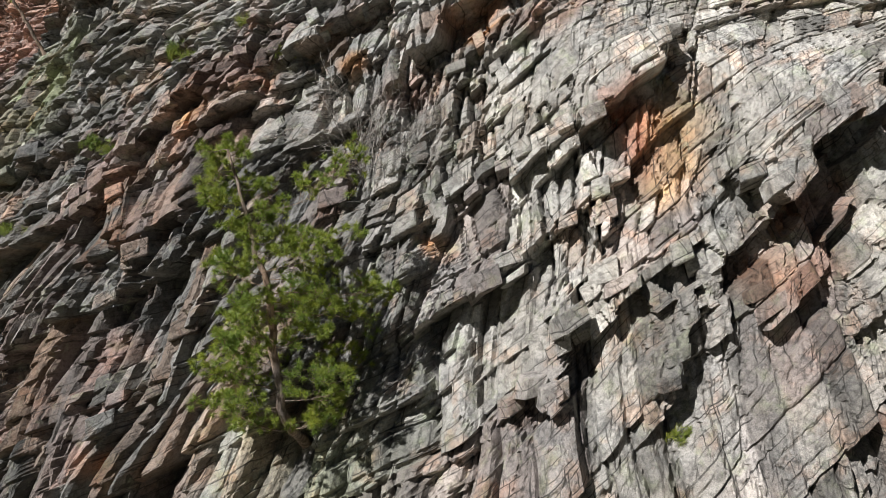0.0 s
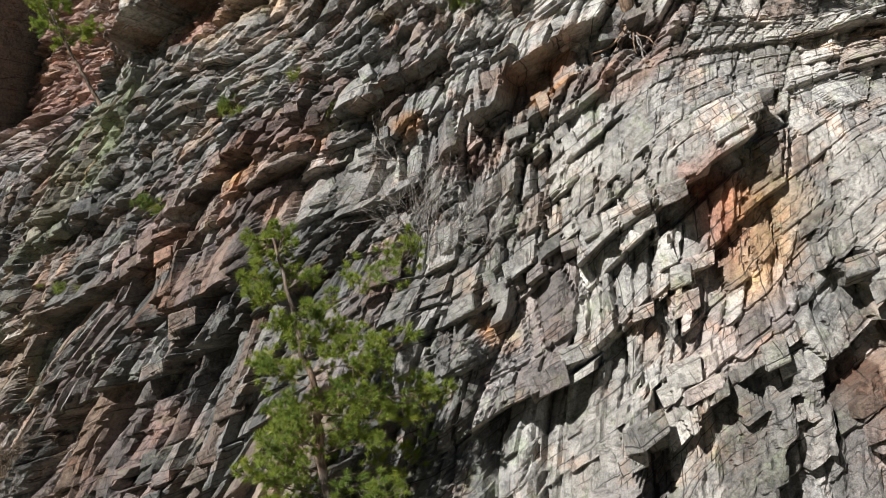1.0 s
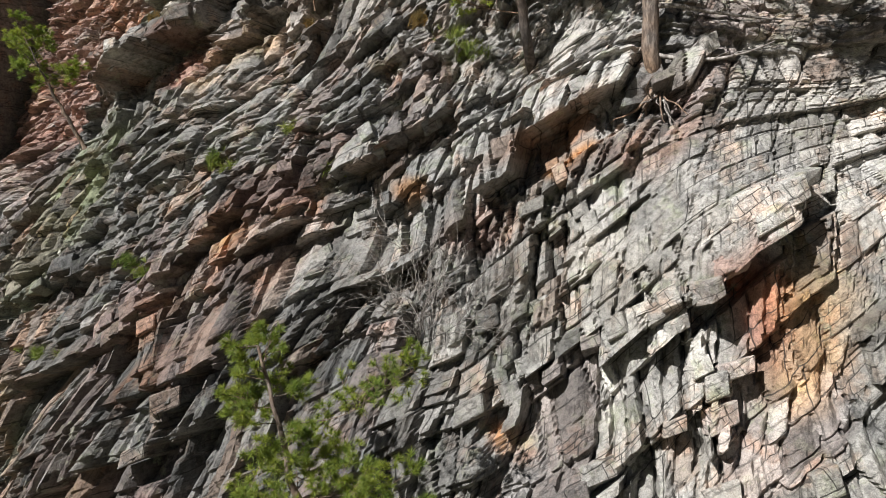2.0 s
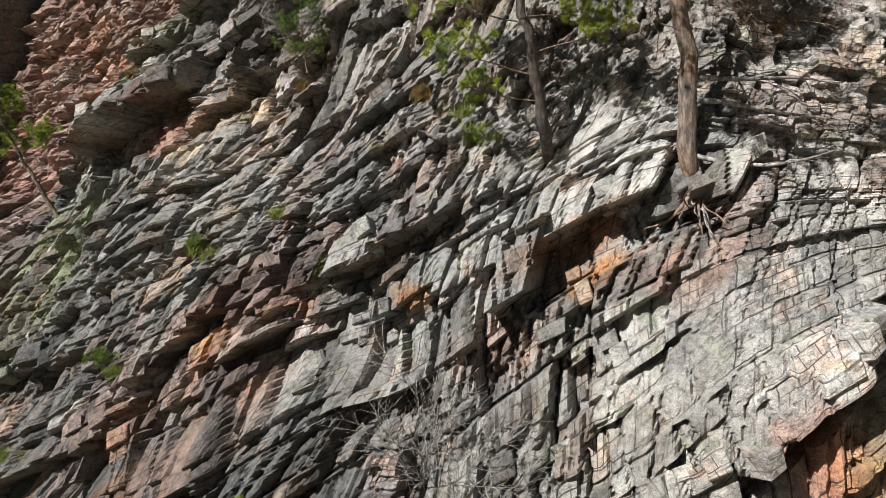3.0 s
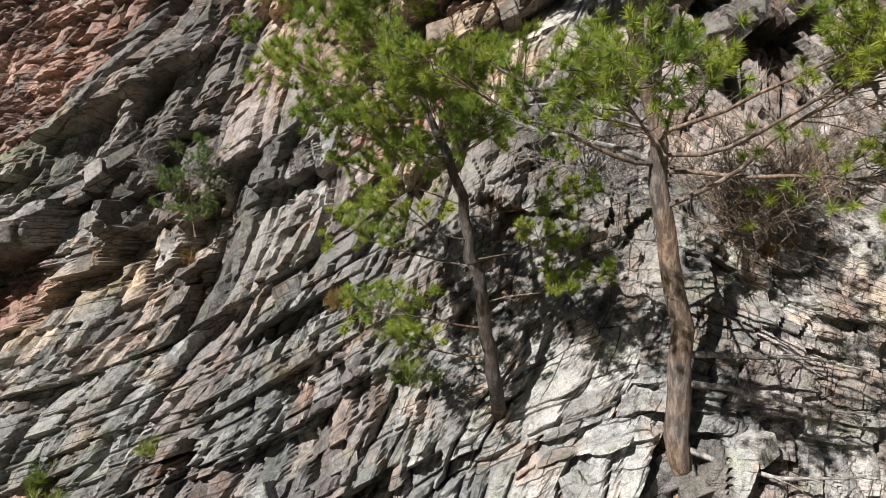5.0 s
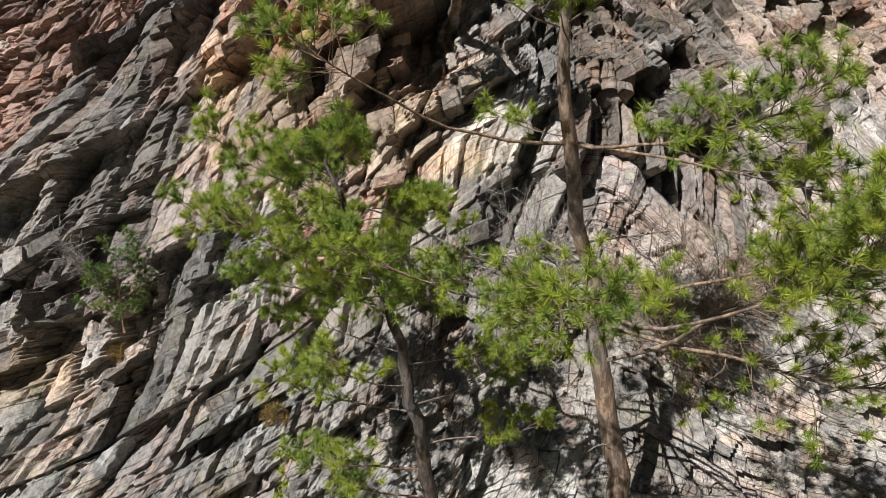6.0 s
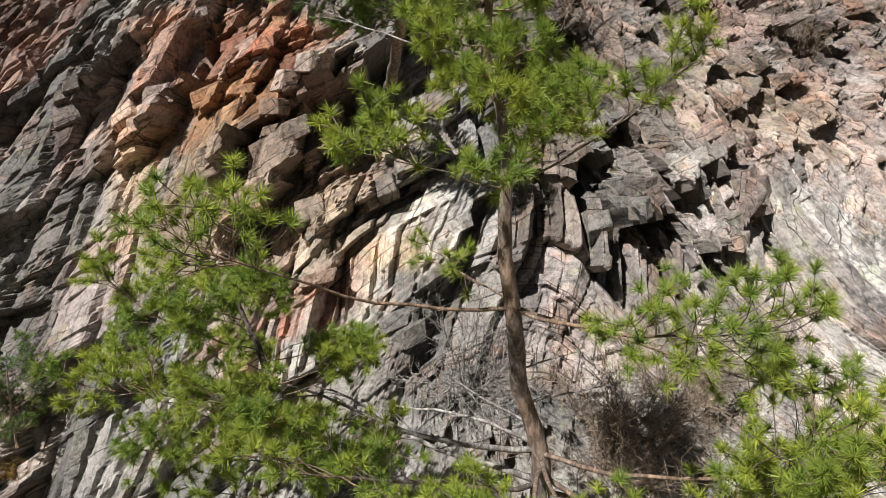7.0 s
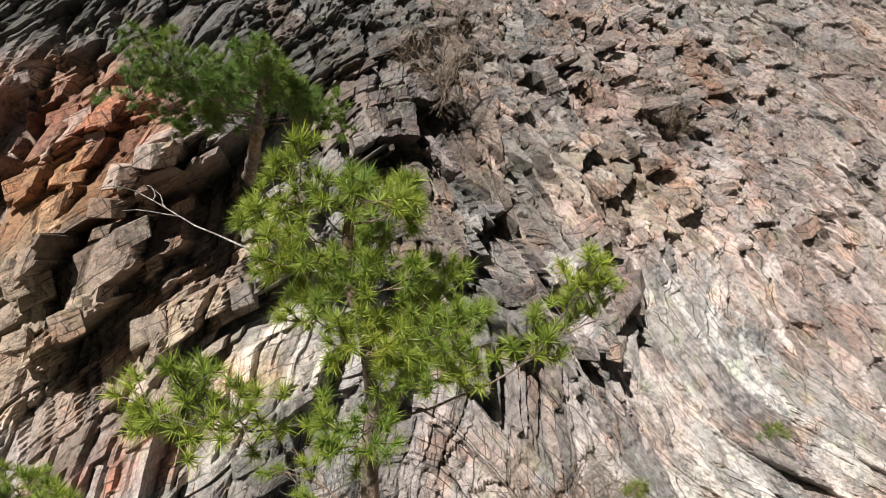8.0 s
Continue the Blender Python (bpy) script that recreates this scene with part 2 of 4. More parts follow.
def block_relief(ids, u, v, thick, width, off, under, left, right):
    """Each block stands in or out, leans out towards its lower edge, and has a ridge between two flanks."""
    h = off * (rnd(ids, 5) - 0.5) * 2
    h = h + thick * (under[0] + (under[1] - under[0]) * rnd(ids, 6)) * (0.5 - v)
    a = u * width * (left[0] + (left[1] - left[0]) * rnd(ids, 7))
    b = (1 - u) * width * (right[0] + (right[1] - right[0]) * rnd(ids, 8))
    return h + np.minimum(a, b)


def chunks(x, z, size, seed):
    """Broken rock with no bedding: the nearest of scattered middles. Returns an id and the way from that middle."""
    i, j = np.floor(x / size), np.floor(z / size)
    best, ids, dx, dz = np.full(x.shape, 9e9), np.zeros(x.shape), np.zeros(x.shape), np.zeros(x.shape)
    for a in (-1, 0, 1):
        for b in (-1, 0, 1):
            ex, ez = x - (i + a + hash2(i + a, j + b, seed)) * size, z - (j + b + hash2(i + a, j + b, seed + 1)) * size
            d = ex * ex + ez * ez
            near = d < best
            best, dx, dz = np.where(near, d, best), np.where(near, ex, dx), np.where(near, ez, dz)
            ids = np.where(near, np.mod((i + a) * 7.13 + (j + b) * 19.7 + seed, 9973.0), ids)
    return ids, dx, dz


def chunk_relief(x, z, size, seed):
    """Each chunk is a tilted facet, most of them facing up and to the left."""
    ids, dx, dz = chunks(x, z, size, seed)
    return ids, 0.55 * size * (rnd(ids, 1) - 0.5) + dx * (1.3 * rnd(ids, 2) - 0.35) - dz * (1.1 * rnd(ids, 3) - 0.5)


def roughness(x, z):
    r = 1.0 + 0 * x
    for b in SMOOTH:
        r = r * (1 - b[-1] * blob(x, z, *b[:5], 0.7))
    return r + 0.7 * blob(x, z, 6.8, 21.0, 2.6, 2.4, -35, 0.8) + 0.8 * blob(x, z, 3.4, 18.8, 1.9, 1.9, 0, 0.6)


# slabs where a bedding face lies bare: centre, half sizes, turn, how smooth
SMOOTH = ((1.85, 12.35, 1.0, 0.6, 48, 0.75), (3.3, 8.9, 0.7, 1.2, 0, 0.6), (2.6, 12.9, 1.3, 0.7, 30, 0.8), (1.75, 9.5, 0.7, 0.9, 0, 0.45), (3.0, 9.6, 2.4, 1.3, 60, 0.35), (3.9, 11.9, 1.7, 1.0, 46, 0.9), (6.6, 17.3, 2.8, 1.3, -42, 0.85), (12.0, 21.0, 3.6, 7.0, 0, 0.85),
          (-1.3, 18.05, 1.2, 0.6, 45, 0.8), (-6.6, 13.2, 0.5, 1.6, -35, 0.3), (0.6, 17.4, 0.9, 0.4, 45, 0.7), (-1.0, 19.3, 1.1, 0.8, 30, 0.4), (1.0, 15.3, 1.4, 1.0, 0, 0.5), (-2.0, 16.0, 9.0, 8.0, 0, 0.15), (4.4, 16.0, 2.2, 1.5, -30, 0.5), (3.2, 15.3, 2.0, 1.5, 0, 0.8), (8.8, 18.6, 2.6, 2.2, -20, 0.7))


def lip(x, z, x0, z0, x1, z1, out, above, below, sink=0.8):
    """A slab that ends in a jutting edge from (x0, z0) to (x1, z1), with a hollow on its right hand."""
    wx, wz = x1 - x0, z1 - z0
    long = math.hypot(wx, wz)
    wx, wz = wx / long, wz / long
    box = (np.abs(x - (x0 + x1) / 2) < long / 2 + above + below) & (np.abs(z - (z0 + z1) / 2) < long / 2 + above + below)
    h = np.zeros(x.shape)
    x, z = x[box], z[box]
    along, d = (x - x0) * wx + (z - z0) * wz, (z - z0) * wx - (x - x0) * wz
    ends = np.clip(np.minimum(along, long - along) / 0.22 + 0.6, 0, 1)
    h[box] = out * ends * np.where(d > 0, np.clip(1 - d / above, 0, 1), -sink * np.clip(1 + d / below, 0, 1) ** 0.7)
    return h


def forms(x, z, bx, bz):
    """Swells and hollows of the whole face, then the lips, which follow the edges of blocks (bx, bz)."""
    # a red wall set back behind the slanting rib
    h = -1.2 * np.clip(((x + 5.5) * -0.846 + (z - 17.47) * 0.533 + 0.7) / 0.35, 0, 1) * np.clip((z - 12.5) / 1.5, 0, 1)
    for cx, cz, rx, rz, turn, out in SWELLS:
        h = h + out * swell(x, z, cx, cz, rx, rz, turn)
    close = 0 * x
    for row in LIPS:
        one = lip(bx, bz, *row)
        h = h + one
        close = np.maximum(close, np.abs(one) / row[4])
    return h, np.clip(close * 1.5, 0, 1)


# where the rock stands in columns: centre, half sizes, turn
PILLARS = ((-4.2, 8.4, 3.2, 1.7, 0), (2.6, 8.6, 2.6, 1.3, 0), (-3.6, 17.2, 2.4, 2.2, 30), (-1.4, 18.3, 1.2, 1.0, 40))
WORN = ((3.4, 15.2, 2.4, 1.6, 0), (1.2, 15.2, 1.0, 1.0, 0), (-0.2, 14.4, 1.0, 0.5, 0))
# rock broken into chunks without beds: centre, half sizes, turn, how much
SCREE = ((6.4, 20.6, 2.4, 2.0, -30, 1.0), (8.5, 22.5, 2.6, 1.8, 0, 0.8), (9.2, 18.8, 3.4, 2.6, -20, 0.35), (12.5, 21.0, 3.5, 6.0, 0, 0.35), (3.0, 15.3, 1.8, 1.3, 0, 0.55), (1.0, 15.3, 0.9, 0.9, 0, 0.6), (-0.2, 14.4, 0.9, 0.4, 20, 0.7), (3.0, 21.6, 2.0, 1.0, 0, 0.7))
SWELLS = ((2.1, 12.2, 1.2, 1.2, 0, 0.5), (1.6, 14.0, 1.4, 1.4, 0, 0.5), (-1.1, 18.3, 1.3, 1.0, 40, 0.45), (-1.7, 11.9, 0.9, 0.9, 0, -0.4), (5.2, 17.6, 1.3, 1.3, 0, -0.35),
          (-5.6, 14.8, 0.9, 0.9, 0, 0.4), (-3.2, 15.0, 1.2, 1.2, 0, -0.4), (1.9, 17.6, 0.8, 0.8, 0, 0.35), (0.6, 17.4, 0.85, 0.3, 45, 0.22), (2.5, 19.9, 0.75, 0.45, 25, -0.3), (1.1, 16.6, 0.3, 0.6, -25, -0.25), (1.62, 13.4, 0.26, 0.3, 0, -0.5))
# lips of the jutting beds, hollow on the right hand: from x, z to x, z, how far out, reach above, width of the hollow
LOW_LIPS = (
    (1.58, 11.18, 2.78, 12.58, 0.4, 0.7, 0.45),
    (3.39, 10.68, 5.13, 12.33, 0.7, 0.9, 0.7),
    (1.43, 10.35, 1.95, 10.47, 0.22, 0.35, 0.25),
    (1.80, 10.67, 2.10, 10.88, 0.2, 0.3, 0.2),
    (0.20, 9.53, 0.94, 9.86, 0.3, 0.4, 0.25),
    (0.86, 9.94, 1.11, 10.14, 0.22, 0.4, 0.2),
    (0.84, 10.97, 1.36, 11.31, 0.22, 0.35, 0.2),
    (0.14, 10.72, 0.60, 10.95, 0.15, 0.3, 0.2),
    (-0.29, 10.27, 0.42, 10.64, 0.15, 0.3, 0.2),
    (-0.12, 11.15, 0.39, 11.25, 0.15, 0.3, 0.15),
    (1.30, 8.73, 1.46, 9.66, 0.35, 0.6, 0.35),
    (0.83, 8.51, 1.30, 8.76, 0.2, 0.4, 0.2),
)
LOW_LIPS_B = (
    (1.58, 9.26, 2.12, 9.90, 0.25, 0.4, 0.25),
    (2.07, 8.50, 2.36, 8.82, 0.25, 0.4, 0.3),
    (2.29, 8.82, 2.62, 9.62, 0.25, 0.4, 0.25),
    (2.24, 9.64, 2.77, 10.29, 0.25, 0.5, 0.25),
    (2.82, 9.81, 3.42, 10.36, 0.3, 0.4, 0.3),
    (3.26, 9.49, 3.88, 9.81, 0.3, 0.4, 0.3),
)
LEFT_LIPS = (
    (-7.39, 10.95, -4.92, 11.73, 0.2, 0.25, 0.25),
    (-5.44, 10.62, -3.41, 11.56, 0.2, 0.25, 0.25),
    (-5.76, 10.25, -3.91, 10.74, 0.2, 0.25, 0.2),
    (-4.35, 11.40, -3.21, 12.53, 0.3, 0.4, 0.25),
    (-4.63, 7.98, -3.67, 8.21, 0.2, 0.3, 0.2),
    (-4.71, 7.46, -3.72, 8.00, 0.2, 0.3, 0.2),
    (-4.17, 9.24, -3.56, 10.43, 0.28, 0.4, 0.3),
    (-3.14, 8.36, -2.68, 9.82, 0.2, 0.3, 0.25),
    (-0.19, 8.44, 0.16, 8.59, 0.2, 0.3, 0.2),
    (-1.05, 10.63, -1.02, 11.30, 0.2, 0.5, 0.25),
    (-1.63, 12.06, -1.07, 12.31, 0.18, 0.25, 0.2),
    (-2.27, 11.67, -1.26, 12.07, 0.12, 0.2, 0.15),
)
MID_LIPS = (
    (-0.40, 12.60, 1.13, 13.52, 0.45, 0.5, 0.4),
    (-1.97, 12.78, -0.61, 13.47, 0.32, 0.45, 0.3),
    (-6.03, 14.37, -4.57, 15.31, 0.55, 0.5, 0.9),
    (-4.43, 14.68, -3.46, 15.54, 0.3, 0.4, 0.25),
    (-2.66, 12.58, -2.55, 13.61, 0.2, 0.35, 0.25),
    (1.56, 13.44, 2.19, 13.97, 0.12, 0.35, 0.2),
    (-3.09, 11.93, -2.46, 12.47, 0.2, 0.3, 0.2),
    (-1.68, 12.01, -1.08, 12.26, 0.15, 0.25, 0.15),
    (0.34, 12.24, 0.75, 12.72, 0.12, 0.3, 0.12),
    (0.91, 12.07, 1.33, 12.35, 0.12, 0.3, 0.12),
)
TOP_LIPS = (
    (-1.97, 14.60, -1.19, 15.01, 0.3, 0.4, 0.3),
    (1.09, 13.38, 1.39, 13.74, 0.35, 0.4, 0.3),
    (-2.04, 15.96, -1.21, 16.19, 0.25, 0.35, 0.25),
    (-1.20, 15.99, -0.25, 16.38, 0.3, 0.35, 0.25),
    (-0.19, 16.83, 0.50, 17.50, 0.3, 0.5, 0.3),
    (-5.76, 15.81, -4.93, 16.19, 0.25, 0.4, 0.25),
    (-4.64, 15.54, -3.68, 16.22, 0.3, 0.4, 0.3),
    (-2.97, 14.48, -2.83, 15.17, 0.2, 0.3, 0.2),
)
FOLD_LIPS = (
    (1.13, 17.37, 1.78, 18.02, 0.3, 0.4, 0.3),
    (0.74, 16.46, 1.29, 17.25, 0.25, 0.4, 0.31),
    (-0.15, 17.57, 0.53, 17.94, 0.38, 0.35, 0.38),
    (0.46, 17.72, 1.19, 18.42, 0.31, 0.3, 0.31),
    (-0.90, 17.42, -0.24, 18.23, 0.4, 0.8, 0.4),
    (-0.97, 18.02, -0.67, 18.70, 0.38, 0.35, 0.31),
    (-0.41, 18.65, 0.19, 19.46, 0.38, 0.35, 0.38),
    (-2.03, 18.24, -1.50, 19.28, 0.38, 0.35, 0.38),
)
FOLD2_LIPS = (
    (1.68, 17.45, 2.56, 18.20, 0.25, 0.35, 0.3),
    (2.62, 17.49, 3.79, 18.21, 0.42, 0.35, 0.45),
    (3.73, 17.40, 5.04, 18.14, 0.45, 0.35, 0.52),
    (-0.14, 18.19, 0.19, 19.23, 0.52, 0.4, 0.6),
    (0.20, 19.32, 1.20, 20.24, 0.6, 0.4, 0.75),
    (-1.84, 19.13, -1.33, 20.26, 0.45, 0.4, 0.45),
)
HIGH_LIPS = (
    (1.89, 19.63, 3.12, 20.49, 0.5, 0.5, 0.5),
    (2.51, 18.29, 3.40, 18.98, 0.48, 0.4, 0.52),
    (3.75, 18.19, 4.68, 18.70, 0.48, 0.4, 0.45),
    (2.61, 17.53, 3.43, 17.90, 0.48, 0.4, 0.45),
    (4.27, 17.28, 4.89, 17.77, 0.32, 0.4, 0.38),
    (8.30, 18.84, 10.37, 20.10, 0.2, 0.8, 0.15),
    (6.32, 20.29, 8.03, 21.49, 0.4, 0.3, 0.45),
    (5.27, 19.81, 6.47, 20.55, 0.32, 0.3, 0.38),
    (4.28, 20.75, 5.39, 21.56, 0.32, 0.3, 0.38),
)
RIB_LIPS = (
    (-1.55, 19.19, -0.97, 20.53, 0.3, 0.35, 0.45),
    (-1.22, 18.85, -0.82, 19.81, 0.22, 0.3, 0.35),
    (-0.88, 18.93, -0.52, 20.20, 0.22, 0.3, 0.35),
    (-0.91, 17.97, -0.77, 18.57, 0.25, 0.3, 0.25),
    (-0.27, 18.41, 0.04, 19.28, 0.5, 0.4, 0.9),
    (-2.58, 18.85, -2.24, 19.88, 0.3, 0.3, 0.3),
    (-2.94, 18.36, -2.56, 19.39, 0.3, 0.3, 0.3),
    (-3.94, 15.50, -3.18, 16.64, 0.3, 0.35, 0.3),
    (-3.14, 15.18, -2.69, 15.91, 0.25, 0.3, 0.25),
)
LIPS = LOW_LIPS + LOW_LIPS_B + LEFT_LIPS + MID_LIPS + TOP_LIPS + FOLD_LIPS + FOLD2_LIPS + HIGH_LIPS + RIB_LIPS

# patches of rock colour, some painted shade: centre x, z, half sizes, turn, colour
ORANGE = (0.50, 0.25, 0.10)
RED = (0.36, 0.13, 0.075)
RUST = (0.33, 0.18, 0.11)
PINK = (0.33, 0.22, 0.18)
CREAM = (0.52, 0.40, 0.26)
PALE = (0.53, 0.505, 0.46)
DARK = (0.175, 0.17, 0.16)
TAN = (0.40, 0.30, 0.20)
PINKWASH = (0.54, 0.44, 0.395)
LICHEN = (0.24, 0.26, 0.16)
STAINS_AND_SHADE_A = (
    (-1.3, 18.1, 1.15, 0.65, 42, (0.62, 0.45, 0.27)),
    (-1.05, 19.2, 1.0, 1.0, 20, (0.54, 0.22, 0.10)),
    (0.6, 17.4, 0.85, 0.28, 45, (0.56, 0.51, 0.43)),
    (-0.9, 18.6, 1.35, 1.5, 30, (0.58, 0.40, 0.26)),
    (-0.8, 18.8, 1.0, 1.0, 30, (0.68, 0.40, 0.22)),
    (-1.05, 19.4, 0.95, 0.9, 20, (0.68, 0.25, 0.11)),
    (-1.25, 18.15, 0.65, 0.9, -30, (0.62, 0.44, 0.26)),
    (7.62, 20.37, 1.95, 2.30, 0, PINKWASH),
    (0.57, 17.49, 0.73, 0.24, 45, PALE),
    (6.27, 17.16, 1.83, 0.46, -40, PALE),
    (13.57, 21.33, 1.51, 1.89, 0, PALE),
    (1.28, 10.25, 0.61, 1.41, -25, PALE),
    (2.01, 11.71, 0.39, 1.11, -30, PALE),
    (4.29, 11.93, 1.01, 0.76, 30, (0.43, 0.41, 0.375)),
    (2.00, 12.32, 0.97, 0.97, 0, PALE),
    (2.9, 12.8, 1.4, 0.8, 30, PALE),
    # dark slab, the shade of the hollow below it painted in
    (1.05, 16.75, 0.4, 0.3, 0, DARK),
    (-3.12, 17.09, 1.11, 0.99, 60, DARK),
    # charcoal rock by the hinge, shade of its hollows and gaps painted in
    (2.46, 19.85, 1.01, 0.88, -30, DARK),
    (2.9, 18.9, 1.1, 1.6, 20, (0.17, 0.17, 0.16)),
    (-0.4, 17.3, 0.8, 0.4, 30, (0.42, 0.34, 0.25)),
    # dark lichen behind the twigs, with the tall pine's shade painted in
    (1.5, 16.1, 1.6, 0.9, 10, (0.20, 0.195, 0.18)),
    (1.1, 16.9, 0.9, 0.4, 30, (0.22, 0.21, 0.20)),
    # the top beds lie in shade, painted here as near-black rock
    (0.6, 21.4, 3.2, 1.1, 0, (0.12, 0.12, 0.115)),
    (0.6, 21.2, 2.8, 0.9, 0, (0.12, 0.12, 0.115)),
    (-1.38, 9.58, 0.79, 1.32, 0, DARK),
    (-6.01, 11.79, 1.34, 1.34, 0, DARK),
    (-3.91, 16.59, 0.91, 0.42, 40, DARK),
)
STAINS_B = (
    (2.66, 11.25, 0.55, 0.40, 40, (0.74, 0.46, 0.20)),
    (2.15, 11.45, 0.30, 0.38, 40, RED),
    (0.09, 10.15, 0.22, 0.16, 0, ORANGE),
    (3.87, 10.55, 0.52, 0.29, 30, RUST),
    (3.57, 9.92, 0.50, 0.25, 25, RUST),
    (-4.05, 8.64, 0.43, 0.43, 0, PINK),
    (-2.96, 12.17, 0.48, 0.71, 30, PINK),
    (-3.76, 11.45, 1.35, 0.20, 35, ORANGE),
    (-4.33, 10.41, 0.94, 0.16, 30, RUST),
    (-3.89, 7.41, 0.34, 0.21, 0, RUST),
    (-1.12, 12.55, 0.23, 0.14, 0, ORANGE),
    (-3.81, 11.70, 1.89, 0.39, 35, PINK),
    (-3.06, 11.95, 0.38, 0.19, 20, ORANGE),
    (0.60, 12.81, 0.30, 0.16, 20, ORANGE),
    (0.40, 13.13, 0.72, 0.14, 28, RUST),
    (-0.30, 12.09, 0.38, 0.21, 0, PINK),
)
STAINS_C = (
    (1.42, 13.09, 0.74, 0.21, 30, PINK),
    (-4.00, 14.72, 0.27, 0.69, -50, CREAM),
    (-5.00, 14.72, 0.72, 0.32, 10, RED),
    (-8.47, 16.70, 1.19, 1.39, 50, RUST),
    (-1.64, 14.29, 0.22, 0.16, 0, CREAM),
    (-0.55, 16.61, 0.98, 0.15, 35, RED),
    (0.37, 17.15, 0.37, 0.19, 45, CREAM),
    (-0.54, 16.00, 0.29, 0.29, 0, CREAM),
    (-0.83, 19.12, 0.89, 0.69, 0, RED),
    (-0.60, 18.42, 0.59, 0.39, 0, ORANGE),
    (-1.46, 17.91, 0.70, 0.38, 50, CREAM),
    (-1.18, 19.60, 0.29, 0.53, 20, RED),
    (-0.90, 18.82, 0.61, 0.39, 0, ORANGE),
    (-1.12, 17.75, 0.60, 0.30, 45, CREAM),
    (-0.41, 18.17, 0.42, 0.32, 45, TAN),
    (8.2, 21.9, 0.5, 0.9, -20, RUST),
)
STAINS_D = (
    (5.42, 19.31, 1.11, 0.67, 0, TAN),
    (-6.45, 12.82, 0.38, 1.13, -35, LICHEN),
    (-7.32, 9.10, 0.44, 0.53, 0, LICHEN),
    (-5.38, 16.01, 0.35, 1.04, -40, LICHEN),
    (-1.51, 7.91, 0.31, 0.37, 0, LICHEN),
    (-6.9, 12.2, 0.6, 1.5, -35, (0.30, 0.33, 0.21)),
    (-1.2, 7.5, 0.7, 0.6, 0, (0.38, 0.39, 0.27)),
)
STAINS_AND_SHADE = STAINS_AND_SHADE_A + STAINS_B + STAINS_C + STAINS_D


def tones(x, z, ids, ids2):
    """Base colour of the rock by beds, blocks, iron-stained patches, painted shade and height."""
    wx, wz = x + 0.5 * fbm(x * 1.3, z * 1.3, 3, 60), z + 0.5 * fbm(x * 1.3 + 9, z * 1.3, 3, 61)
    col = np.empty(x.shape + (3,))
    col[:] = (0.335, 0.325, 0.305)

    def lay(amount, colour):
        col[:] = col + (np.array(colour) - col) * np.clip(amount, 0, 1)[..., None]

    lay(blob(wx, wz, -5.0, 9.4, 4.5, 3.8, 0, 0.6), (0.165, 0.16, 0.15))
    lay(0.6 * blob(wx, wz, -4.5, 13.2, 3.4, 2.4, 20, 0.8), (0.25, 0.245, 0.225))
    lay(0.8 * blob(wx, wz, -4.2, 18.2, 2.2, 2.6, 0, 0.6), (0.22, 0.205, 0.205))
    lay(blob(wx, wz, 3.2, 10.6, 3.2, 3.0, 45, 0.6), (0.36, 0.345, 0.31))
    lay(0.8 * blob(wx, wz, 3.6, 8.6, 1.8, 1.6, 0, 0.7), (0.30, 0.275, 0.245))
    lay(0.8 * blob(wx, wz, -1.2, 7.5, 1.3, 0.9, 0, 0.8), (0.38, 0.375, 0.31))
    lay(0.85 * blob(wx, wz, 8.8, 19.2, 4.8, 5.0, 0, 0.6), (0.56, 0.47, 0.425))
    lay(0.7 * blob(wx, wz, 1.3, 15.0, 1.4, 1.3, 0, 0.8), (0.37, 0.36, 0.335))
    lay(blob(wx, wz, 4.2, 15.8, 2.6, 2.2, 0, 0.6), (0.42, 0.395, 0.36))
    lay(np.clip(((x + 5.5) * -0.846 + (z - 17.47) * 0.533 + 0.75) / 0.2, 0, 1) * np.clip((z - 12.5) / 1.5, 0, 1), (0.35, 0.215, 0.175))
    for cx, cz, rx, rz, turn, colour in STAINS_AND_SHADE:
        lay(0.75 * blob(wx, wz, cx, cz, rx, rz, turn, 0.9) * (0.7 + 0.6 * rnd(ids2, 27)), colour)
    slope = blob(wx, wz, 9.0, 20.0, 5.5, 6.0, 0, 0.6)
    lay(slope * np.clip(2.4 * fbm(x * 0.9, z * 0.9, 4, 64) - 0.1, 0, 0.75), (0.45, 0.30, 0.25))
    lay(slope * np.clip(2.4 * fbm(x * 1.6, z * 1.6, 4, 65) - 0.35, 0, 0.6), (0.27, 0.25, 0.21))
    lay(blob(wx, wz, 7.3, 21.3, 2.0, 1.8, -30, 0.9) * np.clip(3 * fbm(x * 2.2, z * 2.2, 3, 66), 0, 0.7), (0.40, 0.20, 0.13))
    lay(0.3 * (rnd(ids, 21) > 0.9), (0.38, 0.22, 0.13))
    lay(0.45 * (rnd(ids, 22) > 0.75), (0.25, 0.18, 0.165))
    lay(0.3 * (rnd(ids2, 24) > 0.92), (0.36, 0.22, 0.14))
    lay(0.5 * (rnd(ids2, 26) > 0.9), (0.45, 0.43, 0.40))
    lay(0.4 * (rnd(ids2, 28) > 0.75) * blob(wx, wz, -4.5, 10.8, 5.0, 5.5, 0, 0.7), (0.13, 0.135, 0.13))
    lay(0.25 * np.clip((z - 13.5) / 2, 0, 1), (0.36, 0.30, 0.25))
    # exposure put into the colour: lighter at mid height, darker above 18.5 m
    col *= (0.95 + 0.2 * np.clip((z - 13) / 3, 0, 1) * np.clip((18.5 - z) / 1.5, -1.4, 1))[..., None]
